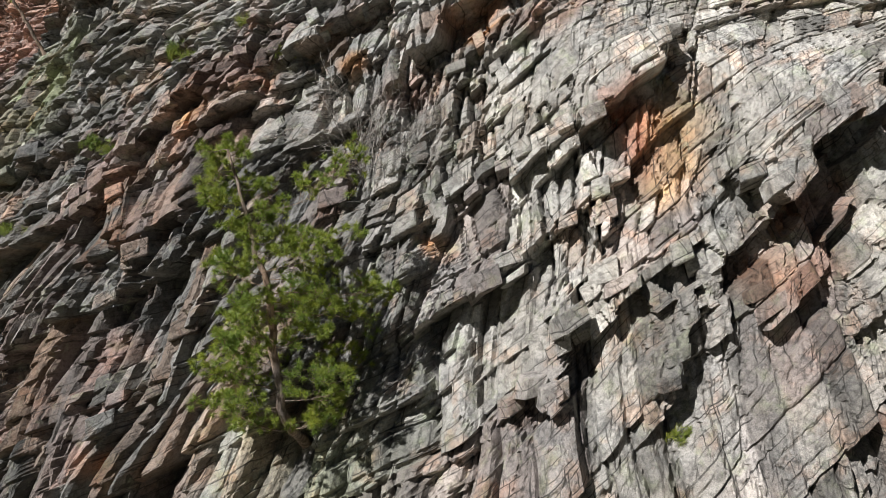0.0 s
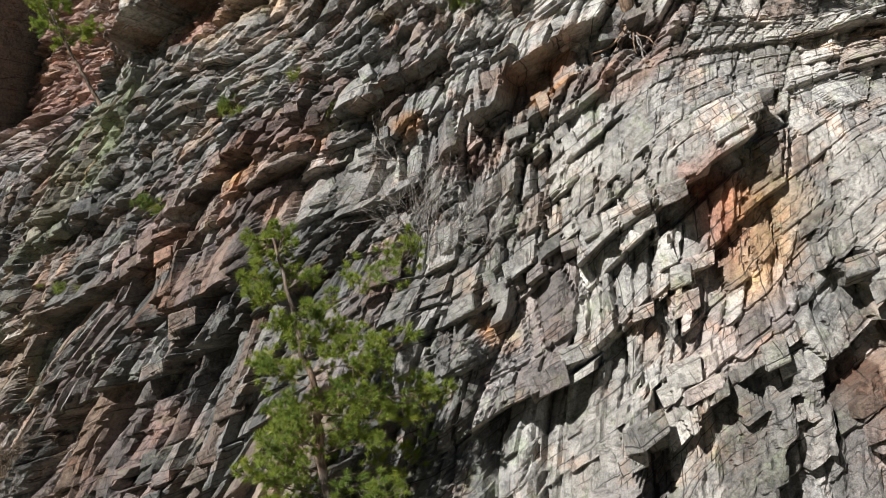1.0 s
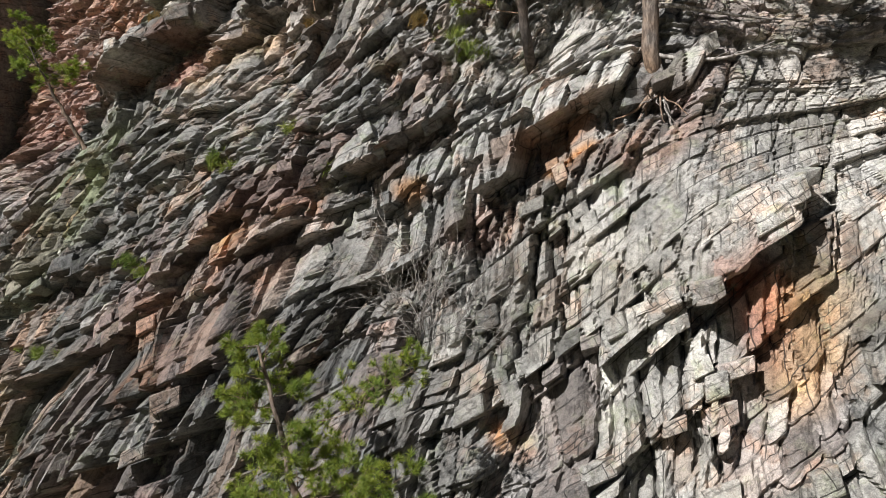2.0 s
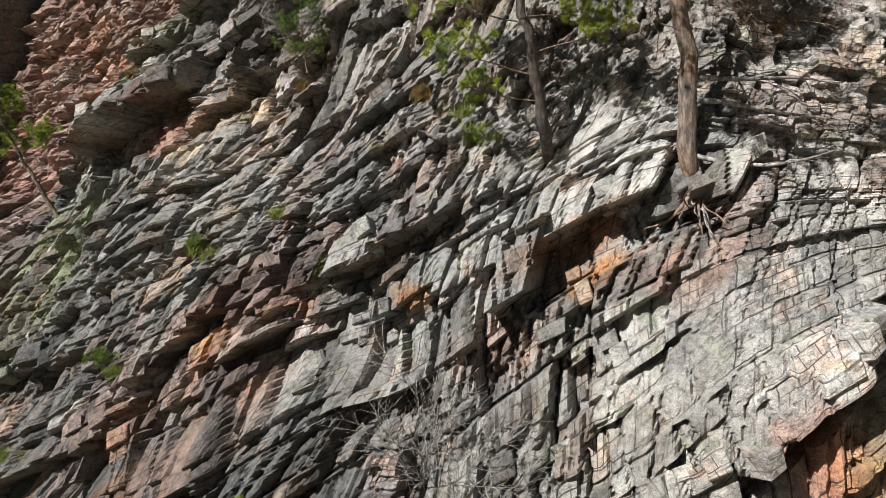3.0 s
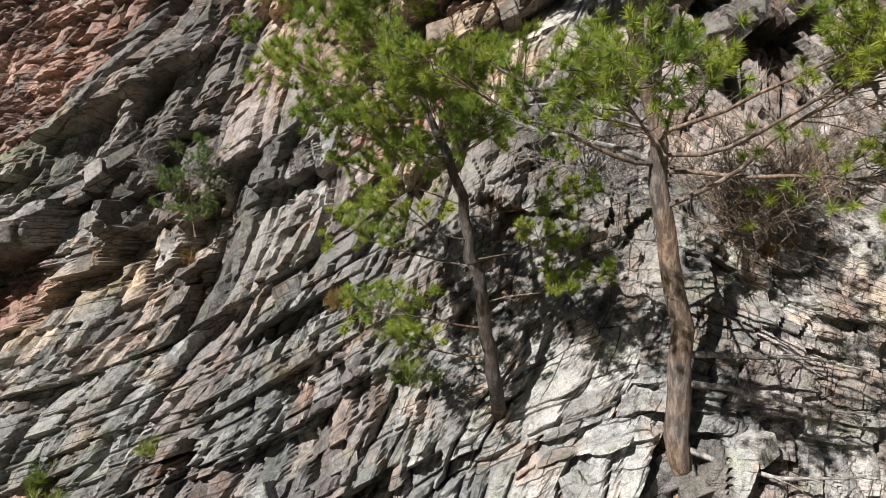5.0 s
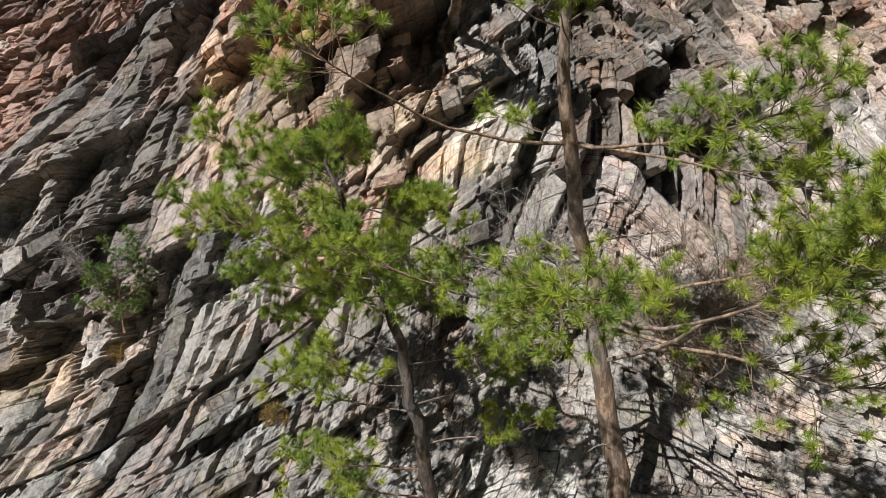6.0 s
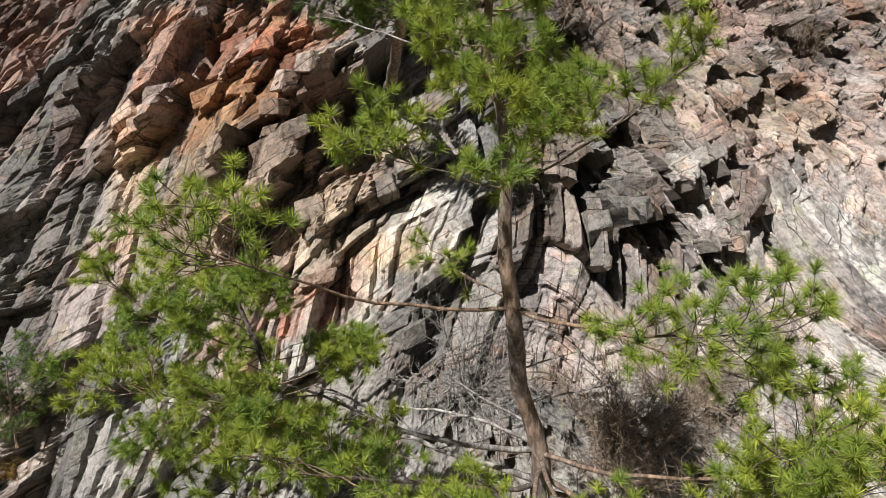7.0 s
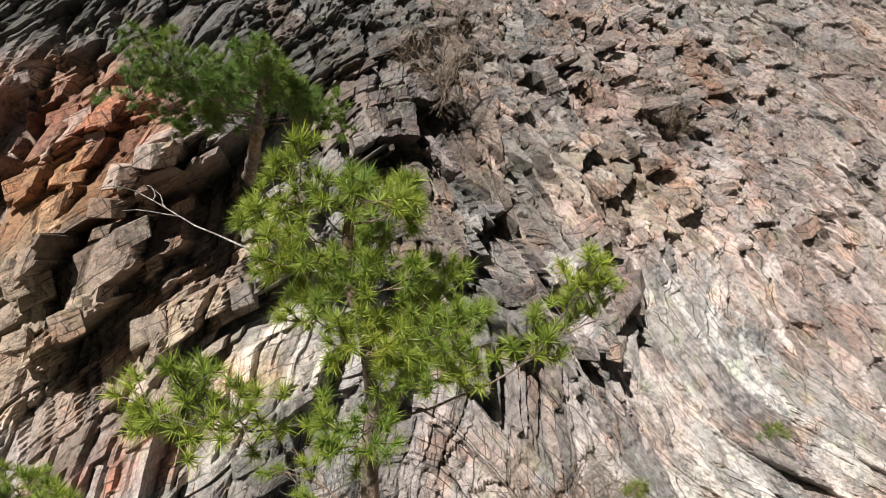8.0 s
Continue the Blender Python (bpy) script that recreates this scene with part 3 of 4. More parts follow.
    return col * np.array([0.955, 1.0, 1.07]) * (0.8 + 0.4 * rnd(ids, 23))[..., None] * (0.58 + 0.80 * rnd(ids2, 25))[..., None]


def wandered(x, z):
    """Beds and joints are never straight."""
    x2 = x + 0.26 * fbm(x * 0.55, z * 0.55, 2, 70) + 0.02 * fbm(x * 3.1, z * 3.1, 2, 72)
    return x2, z + 0.26 * fbm(x2 * 0.55 + 31, z * 0.55, 2, 71) + 0.02 * fbm(x2 * 3.1 + 17, z * 3.1, 2, 73)


def build_cliff():
    ps, qs = np.arange(-4.0, 53.0, CELL), np.arange(-20.0, 21.0, CELL)
    cp, cq = np.arange(ps[0] - 1, ps[-1] + 1.5, 0.25), np.arange(qs[0] - 1, qs[-1] + 1.4, 0.25)
    cx, cz = from_bed_coords(cp[:, None] + 0 * cq[None], cq[None] + 0 * cp[:, None])

    def between(p, q):
        i, j = (p - cp[0]) / 0.25, (q - cq[0]) / 0.25
        i0, j0 = i.astype(int), j.astype(int)
        fi, fj = i - i0, j - j0
        return [(c[i0, j0] * (1 - fj) + c[i0, j0 + 1] * fj) * (1 - fi) + (c[i0 + 1, j0] * (1 - fj) + c[i0 + 1, j0 + 1] * fj) * fi for c in (cx, cz)]
    P, Q = np.meshgrid(ps, qs, indexing="ij")
    x, z = between(P, Q)
    near = (x > -12.3) & (x < 17.9) & (z > 5.7) & (z < 28.9) & ~((x < 9) & (z > 24.3)) & ~((x > 7) & (z < 13)) & ~((x < -8.6) & (z < 9)) & ~((x < -6) & (z > 21.5)) & ~((x > 10) & (z < 15.5))
    num = np.full(P.shape, -1)
    num[near] = np.arange(near.sum())
    P, Q, x, z = P[near], Q[near], x[near], z[near]
    keep = (x > -11.8) & (x < 17.5) & (z > 6.1) & (z < 28.6)
    x, z = wandered(x, z)
    thick_beds, beds, thin_beds = bed_edges(5, 0.15, 0.36)
    big = blocks(P, Q, thick_beds, (0.4, 1.2), 11, 0.6)
    shift = 0.4 * (rnd(big[0], 3) - 0.5)
    mid = blocks(P + shift, Q, beds, (0.11, 0.4), 23, 0.9)
    fine = blocks(P + shift + 0.03 * Q, Q, thin_beds, (0.08, 0.26), 37, 0.9)
    # where the joints run on through many beds, the rock stands in columns
    bx, bz = wandered(*between(*big[-1]))
    pillars = np.max([blob(bx, bz, *row, 0.3) for row in PILLARS], 0) > 0.5
    slim = blocks(P, Q, thick_beds[::2] * 1.0, (0.10, 0.34), 53, 0.5)
    mid = tuple(np.where(pillars, b, a) for a, b in zip(mid[:5], slim[:5])) + (tuple(np.where(pillars, b, a) for a, b in zip(mid[5], slim[5])),)
    bx, bz = wandered(*between(fine[5][0] - shift - 0.03 * fine[5][1], fine[5][1]))
    h, close = forms(x, z, bx, bz)
    # bare slabs keep their cracks, but little relief
    r = np.clip(roughness(*wandered(*between(*mid[-1]))), 0.1, 1.6)
    scree = np.max([blob(x + 0.5 * fbm(x, z, 3, 93), z + 0.5 * fbm(x + 7, z, 3, 94), *row[:5], 0.9) * row[5] for row in SCREE], 0)
    keep_beds = 1 - 0.8 * scree
    shatter = blob(x, z, -4.0, 17.0, 3.2, 3.0, 0, 0.6)
    h = h + keep_beds * (1 - 0.5 * shatter) * (0.3 + 0.7 * r) * (1 - 0.75 * close) * block_relief(*big[:5], 0.12, (-0.05, 0.3), (0.05, 0.4), (0.25, 0.9))
    h = h + keep_beds * r * ((1 - 0.4 * close) * block_relief(*mid[:5], 0.075, (-0.15, 0.45), (0.1, 0.8), (0.4, 1.6)) - 0.14 * (rnd(mid[0], 13) > 0.92))
    h = h + keep_beds * (0.15 + 0.85 * r) * block_relief(*fine[:5], 0.016, (-0.1, 0.4), (0.0, 0.6), (0.2, 0.9))
    for (ids, u, v, thick, width, _), depth, share in ((big, 0.08, 0.85), (mid, 0.06, 0.85), (fine, 0.024, 0.4)):
        gap = (np.minimum(np.minimum(u, 1 - u) * width, v * thick) < (0.55 + 0.5 * rnd(ids, 15)) * CELL) & (rnd(ids, 14) < share)
        h = h - depth * gap * keep_beds * (0.35 + 0.65 * np.minimum(r, 1))
    some = scree > 0.02
    chunk_ids = 0 * x
    id1, h1 = chunk_relief(x[some], z[some], 0.42, 7)
    chunk_ids[some], h2 = chunk_relief(x[some] + 0.1 * z[some], z[some], 0.17, 17)
    h[some] += scree[some] * (1.5 * h1 + 1.3 * h2)
    h = h + 0.22 * fbm(x * 0.4, z * 0.4, 3, 40) + (0.01 + 0.02 * r) * fbm(x * 7, z * 7, 3, 50)
    # worn, lumpy rock without clear beds
    worn = np.max([blob(x, z, *row, 0.8) for row in WORN], 0)
    h = h + worn * (0.16 * np.abs(fbm(x * 2.1, z * 2.1, 4, 90)) + 0.10 * fbm(x * 5, z * 5, 3, 91))
    y = face_y(x, z)
    # rock stands out square to the run of the face
    g = (face_y(x + 0.01, z) - y) / 0.01
    s = 1 / np.sqrt(1 + g * g)
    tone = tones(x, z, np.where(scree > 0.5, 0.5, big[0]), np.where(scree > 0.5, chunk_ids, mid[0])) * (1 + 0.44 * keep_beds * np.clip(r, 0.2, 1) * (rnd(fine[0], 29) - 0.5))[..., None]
    verts = np.stack([x + h * g * s, y - h * s, z], -1)
    quads = np.stack([num[:-1, :-1], num[:-1, 1:], num[1:, 1:], num[1:, :-1]], -1).reshape(-1, 4)
    quads = quads[(quads >= 0).all(1)]
    quads = quads[keep[quads].all(1)]
    global LOCATE
    LOCATE = (ps[0], qs[0], num, verts, tone)
    used = np.unique(quads)
    back = np.full(len(P), -1)
    back[used] = np.arange(len(used))
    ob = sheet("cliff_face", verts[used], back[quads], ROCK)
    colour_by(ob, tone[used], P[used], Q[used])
    return tagged(ob, "folded grey and iron-stained quartzite rock face with stepped broken beds", "cliff", kind="structure")


def colour_by(ob, tone, p, q):
    attr = ob.data.color_attributes.new("tone", "FLOAT_COLOR", "POINT")
    attr.data.foreach_set("color", np.concatenate([tone, np.ones((len(tone), 1))], 1).astype(np.float32).ravel())
    bed = ob.data.attributes.new("bed", "FLOAT_VECTOR", "POINT")
    bed.data.foreach_set("vector", np.stack([q, p, 0 * p], 1).astype(np.float32).ravel())


CELL = 0.0238
cliff = build_cliff()


def build_hillside():
    """The rest of the hill, around and behind the face."""
    xs, zs = np.concatenate([np.arange(-70, -16, 3.0), np.arange(-16, 18, 0.5), np.arange(18, 71, 3.0)]), np.arange(-1.0, 46, 0.5)
    X, Z = np.meshgrid(xs, zs, indexing="ij")
    inner = np.clip(np.minimum(np.minimum(X + 11.5, 17.2 - X), np.minimum(Z - 5.6, np.where(X > 9.5, 28.3, 23.8) - Z)) / 0.6, 0, 1)
    y = face_y(X, np.clip(Z, 2, 30)) + np.maximum(0, Z - 30) * 1.2 + 3.5 * inner + 1.4 * fbm(X * 0.5, Z * 0.5, 4, 80) * (1 - inner)
    num = np.arange(X.size).reshape(X.shape)
    quads = np.stack([num[:-1, :-1], num[1:, :-1], num[1:, 1:], num[:-1, 1:]], -1).reshape(-1, 4)
    ob = sheet("hillside", np.stack([X, y, Z], -1).reshape(-1, 3), quads, ROCK)
    pink = np.clip((X - 8) / 4, 0, 1)[..., None]
    tone = np.array([0.22, 0.20, 0.18]) * (1 - pink) + np.array([0.52, 0.44, 0.40]) * pink
    colour_by(ob, tone.reshape(-1, 3), (0.85 * Z - 0.48 * X).ravel(), (0.93 * X - 0.42 * Z).ravel())
    return tagged(ob, "plain grey rock of the hill around the cliff", "hillside", kind="structure")


build_hillside()
ground_bm = bmesh.new()
bmesh.ops.create_grid(ground_bm, x_segments=8, y_segments=8, size=1500)
ground_mat, ground_nt, ground_b = shader("dry_grass_ground")
ground_col = mix(ground_nt, span(ground_nt, noise_tex(ground_nt, node(ground_nt, "ShaderNodeNewGeometry").outputs["Position"], 0.8, 6), 0.35, 0.65), (0.10, 0.10, 0.05), (0.17, 0.14, 0.09))
ground_nt.links.new(ground_col, ground_b.inputs["Base Color"])
ground_b.inputs["Roughness"].default_value = 0.95
tagged(part("ground", ground_bm, ground_mat, None), "dry grassy ground below the cliff", "ground", kind="structure")


# ---------------------------------------------------------------- trees and plants
def tube(pts, radii, sides=7):
    """A tapered tube along pts: verts and quads."""
    pts, radii = np.asarray(pts, float), np.asarray(radii, float)
    way = np.gradient(pts, axis=0)
    way /= np.linalg.norm(way, axis=1)[:, None] + 1e-9
    ref = np.where(np.abs(way[:, 2:]) > 0.9, [[1.0, 0, 0]], [[0, 0, 1.0]])
    a = np.cross(way, ref)
    a /= np.linalg.norm(a, axis=1)[:, None] + 1e-9
    b = np.cross(way, a)
    ang = np.linspace(0, 2 * np.pi, sides, endpoint=False)
    ring = pts[:, None] + radii[:, None, None] * (np.cos(ang)[None, :, None] * a[:, None] + np.sin(ang)[None, :, None] * b[:, None])
    n = len(pts)
    i, j = np.meshgrid(np.arange(n - 1), np.arange(sides), indexing="ij")
    k = (j + 1) % sides
    quads = np.stack([i * sides + j, i * sides + k, (i + 1) * sides + k, (i + 1) * sides + j], -1).reshape(-1, 4)
    return ring.reshape(-1, 3), quads


def joined(tubes):
    verts, quads, n = [], [], 0
    for v, f in tubes:
        verts.append(v)
        quads.append(f + n)
        n += len(v)
    return np.concatenate(verts), np.concatenate(quads)


def bent(rng, start, way, length, steps, sag=0.0, wobble=0.12):
    """A wandering line from start along way; sag bends its end up (+) or down (-)."""
    pts, at, d = [np.array(start, float)], np.array(start, float), np.array(way, float)
    d /= np.linalg.norm(d)
    for k in range(steps):
        d = d + rng.normal(0, wobble, 3) + np.array([0, 0, sag / steps])
        d /= np.linalg.norm(d)
        at = at + d * length / steps
        pts.append(at.copy())
    return np.array(pts)


def needle_sheet(name, rng, at, way, count, length, width, material, parent, spread=0.75, tight=1.1):
    """Tufts of needles at the points at, each brushing forward along way."""
    n = len(at)
    base = np.repeat(at, count, 0)
    d = np.repeat(way, count, 0)
    base = base - d * rng.uniform(0, tight, (n * count, 1)) * length
    r = rng.normal(0, 1, (n * count, 3))
    r /= np.linalg.norm(r, axis=1)[:, None]
    d = d * 0.75 + r * spread + np.array([0, 0, 0.2])
    d /= np.linalg.norm(d, axis=1)[:, None]
    side = np.cross(d, rng.normal(0, 1, (n * count, 3)))
    side *= width / 2 / (np.linalg.norm(side, axis=1)[:, None] + 1e-9)
    tip = base + d * length * rng.uniform(0.65, 1.15, (n * count, 1))
    verts = np.stack([base - side, base + side, tip], 1).reshape(-1, 3)
    return sheet(name, verts, np.arange(len(verts)).reshape(-1, 3), material, parent)


def pine_branch(rng, tree, start, way, length, radius, bare, dense, sag, needles, dead=False, tuft=80, size=0.066):
    line = bent(rng, start, way, length, 9, sag, 0.09)
    tubes = [tube(line, np.linspace(radius, radius * 0.25, len(line)), 6)]
    at, ways = [], []
    count = max(2, int(length * dense * (1 if dead else 1.1)))
    for k in range(count):
        f = bare + (1 - bare) * (k + rng.uniform(0, 1)) / count
        i = min(int(f * 9), 8)
        p = line[i] + (line[i + 1] - line[i]) * (f * 9 - i)
        out = line[i + 1] - line[i]
        out /= np.linalg.norm(out)
        side = np.cross(out, [0, 0, 1.0]) * rng.choice([-1, 1])
        d = out * rng.uniform(0.3, 1.0) + side * rng.uniform(0.4, 1.1) + np.array([0, 0, rng.uniform(-0.25, 0.55)])
        span_ = length * rng.uniform(0.10, 0.30) * (1.15 - 0.5 * f) + 0.06
        twig = bent(rng, p, d, span_, 4, 0.25 if not dead else -0.2, 0.2)
        tubes.append(tube(twig, np.linspace(max(0.003, radius * 0.25), 0.0018, 5), 4))
        for m in (3, 4):
            if m == 4:
                at.append(twig[m])
                ways.append(twig[m] - twig[m - 1])
            if m == 3 and not dead:
                for _ in range(3):
                    e = (twig[3] - twig[2]) / np.linalg.norm(twig[3] - twig[2]) + rng.normal(0, 0.55, 3)
                    sub = bent(rng, twig[m], e, span_ * 0.4 + 0.05, 2, 0.2, 0.15)
                    tubes.append(tube(sub, [0.003, 0.0025, 0.002], 3))
                    at.append(sub[-1])
                    ways.append(sub[-1] - sub[-2])
    v, q = joined(tubes)
    ob = sheet("branch", v, q, DEAD if dead else BARK, tree, True)
    if dead:
        tagged(ob, "bare grey dead branch")
    elif at:
        ways = np.array(ways)
        ways /= np.linalg.norm(ways, axis=1)[:, None]
        needle_sheet("needles", rng, np.array(at), ways, tuft, size, 0.0042, needles, ob, 1.15, 0.55)
    return ob


def pine(label, trunk, radius, rows, needles, seed, tuft=80, size=0.066, bark=None, group="pines on the cliff"):
    """trunk: points from foot to tip. rows: height along the trunk 0..1, compass (0 right, 90 into the cliff, 180 left, 270 out),
    length, rise in degrees, bare share, twigs a metre, dead or alive."""
    rng = np.random.RandomState(seed)
    trunk = np.array(trunk, float)
    tree = tagged(new("pine_tree"), label, "tree", group)
    tree.location = trunk[0]
    bpy.context.view_layer.update()
    t = np.linspace(0, 1, 22)
    knots = (trunk[:, 2] - trunk[0, 2]) / (trunk[-1, 2] - trunk[0, 2])
    line = np.stack([np.interp(t, knots, trunk[:, k]) for k in range(3)], 1)
    line[1:-1] = (line[:-2] + 2 * line[1:-1] + line[2:]) / 4
    line[2:] += rng.normal(0, radius * 0.22, (20, 3))
    line -= trunk[0]
    r = radius * (1 - 0.8 * t ** 1.2)
    r[0] *= 1.5
    v, q = tube(line, r, 12)
    sheet("trunk", v, q, bark or BARK, tree, True)
    for f, compass, length, rise, bare, dense, dead in rows:
        i = min(int(f * 21), 20)
        p = line[i] + (line[i + 1] - line[i]) * (f * 21 - i)
        a, e = radians(compass), radians(rise)
        way = (math.cos(a) * math.cos(e), math.sin(a) * math.cos(e), math.sin(e))
        pine_branch(rng, tree, p, way, length, max(0.005, r[i] * (0.36 if dead else 0.27) * min(1, length / 1.4)), bare, dense, -0.05 if dead else 0.25, needles, dead, tuft, size)
    return tree


def ring(rng, lo, hi, count, l0, l1, bare, dense, rise=(5, 35)):
    """Branches all round between two heights, shorter towards the top."""
    return [(f, rng.uniform(0, 360), (l0 + (l1 - l0) * (f - lo) / (hi - lo)) * rng.uniform(0.75, 1.2), rng.uniform(*rise), bare, dense, False)
            for f in np.linspace(lo, hi, count)]


rng = np.random.RandomState(11)
big_rows = [
    (0.13, -25, 1.2, -18, 0.2, 4, True), (0.21, -15, 1.3, -8, 0.2, 4, True), (0.25, 5, 1.3, -2, 0.2, 5, True), (0.33, 200, 0.4, 10, 0.2, 4, True),
    (0.45, 308, 1.9, 8, 0.55, 9, False), (0.50, 180, 1.5, 14, 0.5, 4, True), (0.50, 205, 1.7, -4, 0.5, 9, False), (0.51, 282, 1.9, 2, 0.62, 16, False),
    (0.52, 235, 1.6, -8, 0.45, 11, False), (0.49, 320, 1.9, 2, 0.45, 14, False), (0.545, 190, 1.6, 8, 0.3, 4, True), (0.53, 258, 1.6, -6, 0.6, 16, False), (0.54, 295, 1.8, 0, 0.62, 15, False),
    (0.55, 170, 1.0, 15, 0.2, 5, True), (0.58, 160, 0.7, 10, 0.2, 5, True), (0.60, 10, 0.7, 8, 0.3, 5, True), (0.64, 15, 0.5, 8, 0.3, 5, True),
    (0.713, 184, 1.75, -9, 0.82, 9, False), (0.713, 306, 1.4, -15, 0.4, 18, False), (0.715, 322, 1.5, -15, 0.4, 11, False), (0.72, 100, 0.8, 15, 0.3, 6, False),
    (0.835, 212, 0.9, 0, 0.6, 16, False), (0.838, 300, 1.05, 0, 0.55, 10, False), (0.83, 240, 0.5, 5, 0.4, 14, False),
    (0.945, 160, 1.0, 12, 0.7, 4, True),
] + ring(rng, 0.88, 1.0, 15, 0.46, 0.26, 0.25, 22, (-20, 20))
pine("tall slender pine with peeling orange bark rooted on a ledge", [(1.60, 9.1, 13.3), (1.50, 8.52, 13.55), (1.40, 8.4, 14.6), (1.33, 8.3, 15.2), (0.93, 7.95, 16.6), (0.73, 7.6, 17.05), (0.66, 7.5, 17.7), (0.44, 7.2, 18.5)], 0.095, big_rows, NEEDLE, 21)

roots_rng = np.random.RandomState(77)
big_pine = [o for o in scene.objects if o.name == "pine_tree"][0]
for k in range(11):
    v, q = tube(bent(roots_rng, (roots_rng.uniform(-0.17, 0.0), -0.58, 0.3), (roots_rng.uniform(-0.45, 0.35), -0.55, -0.8), roots_rng.uniform(0.35, 0.8), 8, -0.5, 0.28), np.linspace(roots_rng.uniform(0.010, 0.03), 0.004, 9), 5)
    sheet("root", v, q, DEAD if k % 3 == 0 else BARK, big_pine, True)

small_rows = [(0.18, 170, 0.8, 5, 0.4, 13, False), (0.26, 195, 1.0, 6, 0.4, 12, False), (0.32, 0, 0.8, 12, 0.4, 13, False), (0.40, 180, 1.0, 10, 0.4, 12, False),
              (0.42, 20, 0.9, 8, 0.5, 12, False), (0.47, 215, 0.8, 5, 0.4, 13, False), (0.52, 340, 0.8, 10, 0.5, 12, False), (0.55, 180, 0.9, 10, 0.4, 12, False),
              ] + ring(rng, 0.62, 1.0, 18, 0.85, 0.4, 0.3, 20, (0, 20)) + [(0.72, 185, 1.2, 6, 0.3, 18, False), (0.80, 195, 1.1, 6, 0.3, 18, False), (0.88, 180, 1.0, 8, 0.3, 18, False), (0.66, 200, 1.0, 0, 0.3, 18, False)]
pine("small leaning pine with dark bark and sparse pale-green branches", [(0.26, 9.3, 13.95), (0.20, 8.95, 14.15), (0.0, 8.62, 15.0), (-0.26, 8.46, 16.0), (-0.74, 8.55, 17.0)], 0.062, small_rows, NEEDLE, 22, bark=DARK_BARK)
pine("bushy green pine standing close to the rock face", [(-1.4, 7.6, 7.95), (-1.5, 6.85, 8.35), (-1.62, 6.6, 9.7), (-2.03, 6.7, 11.05)], 0.055, ring(rng, 0.08, 1.0, 44, 0.72, 0.26, 0.2, 17, (-5, 22)) + [(0.50, -5, 1.0, 5, 0.3, 16, False), (0.55, 10, 1.1, 5, 0.3, 16, False), (0.62, -20, 0.9, 8, 0.3, 16, False), (0.80, 0, 1.15, 10, 0.4, 14, False), (0.3, 20, 0.9, 0, 0.3, 14, False)], NEEDLE_MID, 23)
pine("dense dark-green pine growing high on the fold", [(0.65, 12.4, 19.1), (0.5, 10.6, 19.25), (0.42, 9.3, 19.5)], 0.07, [(0.6, 190, 0.9, 0, 0.3, 16, False), (0.68, 215, 0.9, 0, 0.3, 16, False), (0.75, 180, 0.8, 0, 0.3, 16, False)] + ring(rng, 0.6, 1.0, 18, 0.6, 0.25, 0.25, 20, (-10, 20)), NEEDLE_DARK, 24)
pine("thin young pine leaning out from mossy slabs", [(-6.75, 11.8, 13.4), (-7.1, 11.5, 14.2), (-7.5, 11.3, 15.1)], 0.035, ring(rng, 0.5, 1.0, 14, 0.6, 0.3, 0.25, 16), NEEDLE, 25)
pine("bluish-green pine sapling on a narrow shelf", [(-2.85, 11.15, 15.4), (-2.88, 11.0, 15.9), (-2.9, 10.95, 16.35)], 0.014, ring(rng, 0.15, 1.0, 16, 0.32, 0.12, 0.2, 26), NEEDLE_DARK, 26, 34, 0.05)


def bare_shrub(label, foot, way, stems, height, seed, material, open_=0.6):
    r = np.random.RandomState(seed)
    shrub = tagged(new("bare_shrub"), label, "shrub", "bare shrubs on the rock")
    shrub.location = foot
    bpy.context.view_layer.update()
    for k in range(stems):
        d = np.array(way, float) / np.linalg.norm(way) + r.normal(0, open_ * 0.6, 3)
        line = bent(r, r.normal(0, 0.03, 3), d, height * r.uniform(0.6, 1.1), 8, 0.2, 0.16)
        tubes = [tube(line, np.linspace(0.007, 0.002, 9), 5)]
        for i in range(2, 9):
            for _ in range(3):
                tw = bent(r, line[i], (line[i] - line[i - 1]) * 9 + r.normal(0, 0.7, 3), height * r.uniform(0.12, 0.35), 4, 0.1, 0.2)
                tubes.append(tube(tw, np.linspace(0.0034, 0.0015, 5), 3))
                for _ in range(2):
                    j = r.randint(1, 4)
                    sub = bent(r, tw[j], tw[j] - tw[j - 1] + r.normal(0, 0.03, 3), height * r.uniform(0.05, 0.15), 2, 0.1, 0.2)
                    tubes.append(tube(sub, [0.0025, 0.002, 0.0015], 3))
        v, q = joined(tubes)
        sheet("stem", v, q, material, shrub, True)
    return shrub


def grass_tuft(label, foot, size, seed, material):
    r = np.random.RandomState(seed)
    at = np.array(foot) + r.normal(0, 1, (26, 3)) * np.array([size, size * 0.35, size * 0.55]) * 0.6
    way = np.tile([0.0, -0.5, 0.8], (26, 1)) + r.normal(0, 0.5, (26, 3))
    way /= np.linalg.norm(way, axis=1)[:, None]
    ob = needle_sheet("grass_tuft", r, at, way, 26, size * 0.75, 0.006, material, None, 0.8)
    return tagged(ob, label, "plant", "tufts on the ledges")


def rock_at(x, z):
    """The number of the cliff's point at x, z; -1 outside."""
    p_first, q_first, num = LOCATE[:3]
    wx, wz = wandered(np.array(x), np.array(z))
    p, q = bed_coords(2 * x - wx, 2 * z - wz)
    i, j = int((p - p_first) / CELL), int((q - q_first) / CELL)
    return num[i, j] if 0 <= i < num.shape[0] and 0 <= j < num.shape[1] else -1


def on_face(x, z, out=0.05):
    a, b, c = LOCATE[3][rock_at(x, z)]
    return (float(a), float(b) - 0.3 * out, float(c))


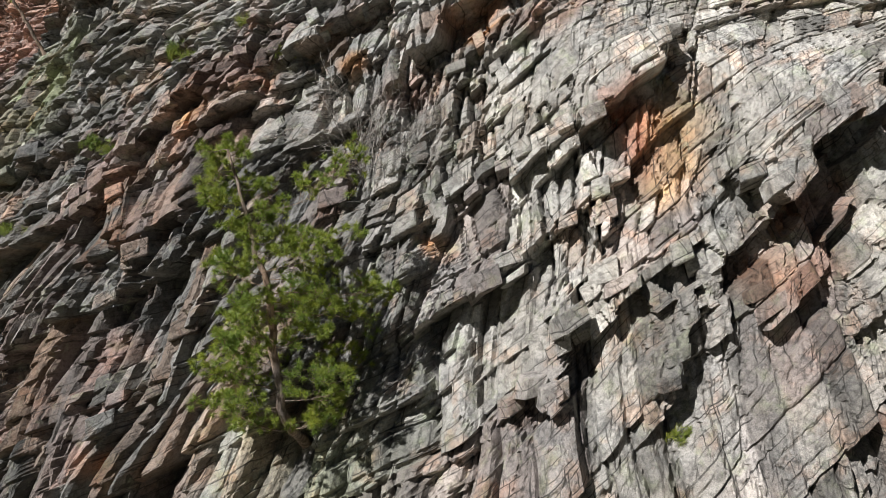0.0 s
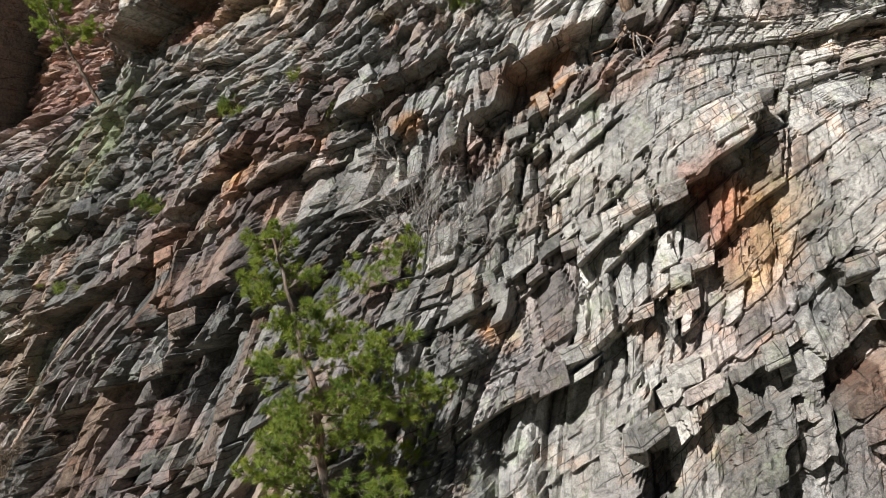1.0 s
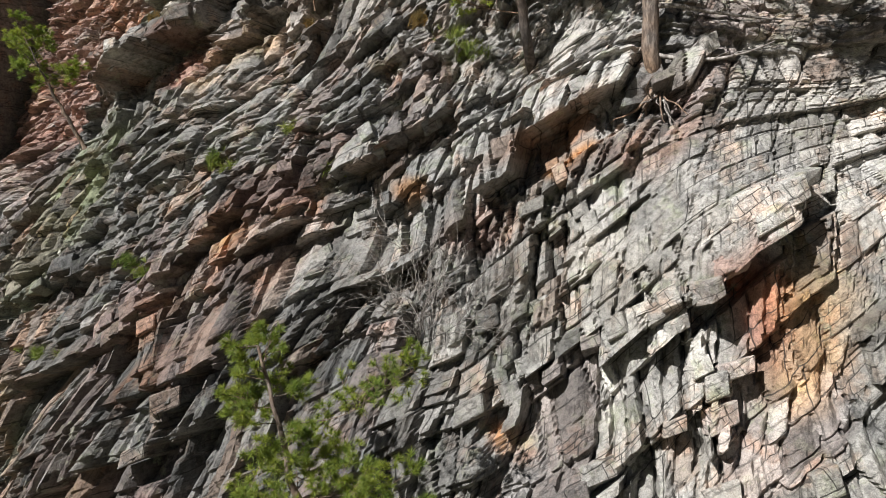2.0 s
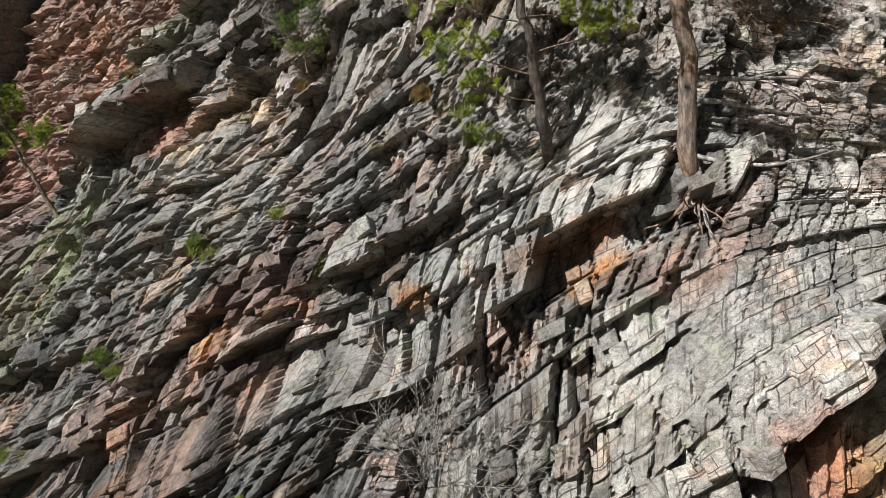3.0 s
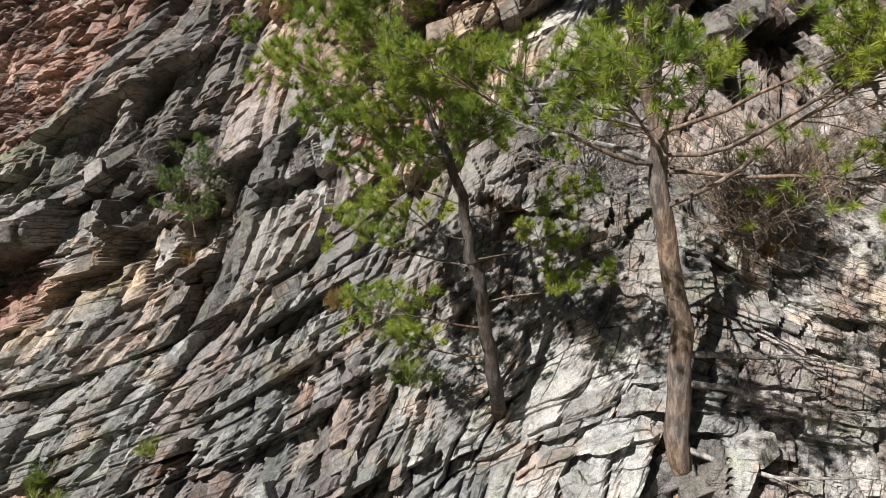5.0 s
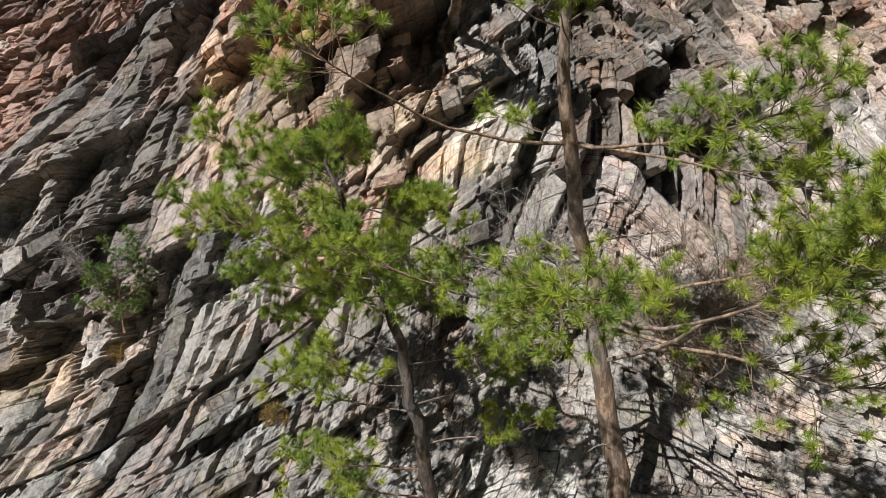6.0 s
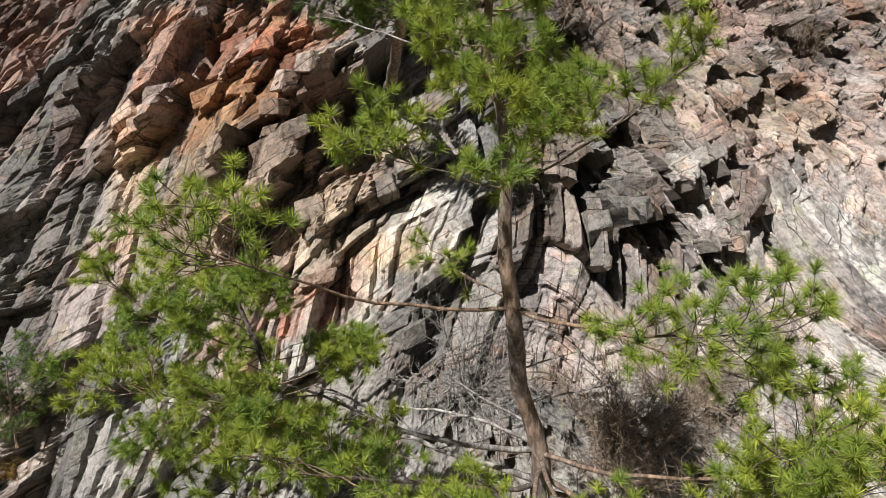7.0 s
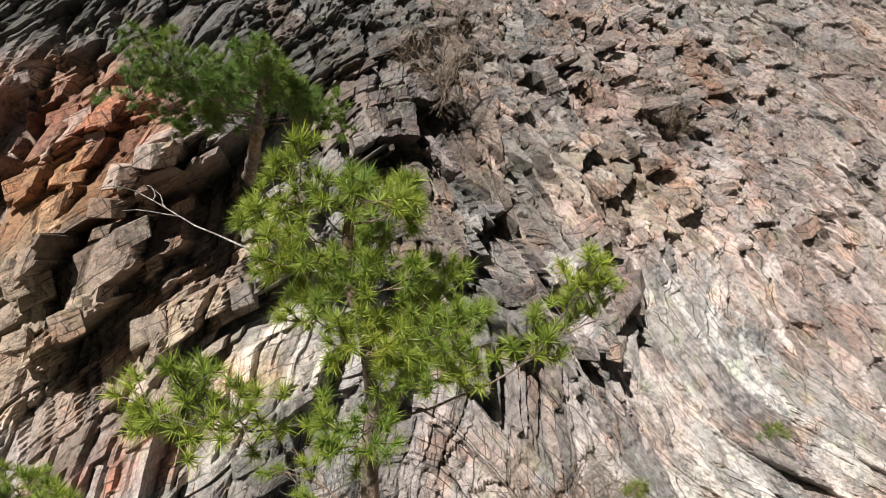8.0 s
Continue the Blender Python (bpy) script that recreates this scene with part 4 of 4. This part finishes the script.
bare_shrub("leafless grey shrub spreading from a crack", on_face(-0.85, 10.85, 0.15), (0.45, -0.6, 0.8), 12, 1.35, 31, DEAD)
bare_shrub("tangled brown leafless bush at the foot of the slabs", on_face(-6.9, 7.7, 0.1), (0.2, -0.5, 0.9), 18, 1.2, 32, TWIG, 0.9)
bare_shrub("brown twiggy bush beside the pine trunk", on_face(2.3, 15.6, 0.3), (0.1, -0.6, 0.7), 34, 0.95, 33, TWIG, 1.1)
bare_shrub("dense grey leafless bush behind the tall pine", on_face(1.2, 16.1, 0.3), (0.1, -0.6, 0.8), 18, 1.0, 37, DEAD, 1.0)
bare_shrub("spreading brown leafless bush on pale rock", on_face(3.0, 15.9, 0.3), (0.0, -0.6, 0.8), 18, 1.0, 38, TWIG, 1.0)
bare_shrub("thin grey leafless twigs on a dark slab", on_face(-3.2, 15.9, 0.1), (0.1, -0.7, 0.7), 8, 0.8, 34, DEAD, 0.9)
bare_shrub("dark leafless bush high on the fold", on_face(2.9, 20.4, 0.1), (0.0, -0.6, 0.8), 14, 1.1, 35, TWIG, 0.9)
bare_shrub("brown leafless bush in a pink hollow", on_face(6.6, 20.2, 0.1), (0.0, -0.6, 0.8), 14, 0.9, 36, TWIG, 0.9)
TUFTS = ((-5.4, 11.6, 0.12), (-6.2, 10.4, 0.16), (-4.7, 11.55, 0.12), (-3.9, 13.1, 0.14), (-2.75, 13.45, 0.16), (-2.1, 12.85, 0.14), (-5.0, 11.7, 0.13),
         (-3.6, 12.9, 0.14), (-0.6, 14.6, 0.2), (-0.35, 14.3, 0.16), (2.3, 8.4, 0.1), (6.0, 16.6, 0.16), (3.9, 16.3, 0.14))
for k, (x, z, size) in enumerate(TUFTS):
    grass_tuft("small green tuft rooted in a rock crack", on_face(x, z, 0.12), size, 50 + k, TUFT)
for k, (x, z, size) in enumerate(((-5.6, 15.6, 0.12), (-3.0, 15.2, 0.14), (2.7, 15.4, 0.2), (-1.1, 14.9, 0.12))):
    grass_tuft("dry brown grass tuft in a crevice", on_face(x, z, 0.15), size, 80 + k, DRY)


# ---------------------------------------------------------------- loose-edged blocks along the jutting beds
def block_mesh(seed):
    r = random.Random(seed)
    bm = bmesh.new()
    bmesh.ops.create_cube(bm, size=1.0)
    for v in bm.verts:
        v.co.x *= r.uniform(0.78, 1.05)
        v.co.z *= r.uniform(0.75, 1.05)
        v.co.y *= r.uniform(0.8, 1.1)
        v.co.x += 0.22 * v.co.z
    bmesh.ops.bevel(bm, geom=list(bm.edges), offset=0.05, segments=1, affect="EDGES", profile=0.5)
    for v in bm.verts:
        v.co += Vector((r.uniform(-1, 1), r.uniform(-1, 1), r.uniform(-1, 1))) * 0.022
    me = bpy.data.meshes.new("rock_block")
    bm.to_mesh(me)
    bm.free()
    me.materials.append(BLOCK)
    return me


def build_blocks():
    r = random.Random(8)
    shapes = [block_mesh(k) for k in range(12)]
    verts, tone = LOCATE[3:]
    made = 0
    for x0, z0, x1, z1, out, above, below in LIPS:
        long = math.hypot(x1 - x0, z1 - z0)
        side = Vector((-(z1 - z0) / long, 0, (x1 - x0) / long))
        at_ = 0.05
        while at_ < long and made < 298:
            wide = r.uniform(0.12, 0.30)
            for row in range(r.choice((0, 1, 1, 2))):
                high, f = r.uniform(0.09, 0.2), at_ / long
                x, z = x0 + (x1 - x0) * f + side.x * (0.08 + 0.16 * row), z0 + (z1 - z0) * f + side.z * (0.08 + 0.16 * row)
                a, b = rock_at(x, z), rock_at(x + 0.26, z + 0.14)
                if min(a, b) < 0:
                    continue
                at = Vector(verts[a])
                along = Vector((verts[b][0] - at.x, 0.35 * (verts[b][1] - at.y), verts[b][2] - at.z)).normalized()
                up = Vector((0.28, 0.25, 0.93))
                back = up.cross(along).normalized()
                up = along.cross(back).normalized()
                turn = Matrix((along, -back, up)).transposed().to_4x4() @ pose(0, 0, 0, r.uniform(-9, 9), r.uniform(-7, 7), r.uniform(-14, 14))
                ob = new("rock_block", r.choice(shapes))
                ob.parent = cliff
                ob.matrix_world = Matrix.Translation(at + Vector((0, 0.07, 0))) @ turn @ Matrix.Diagonal((wide * 1.25, r.uniform(0.16, 0.3), high * 1.3, 1))
                ob.color = (*[float(v) for v in tone[a] * r.uniform(0.85, 1.2)], 1.0)
                made += 1
            at_ += wide * r.uniform(1.0, 2.2)


build_blocks()
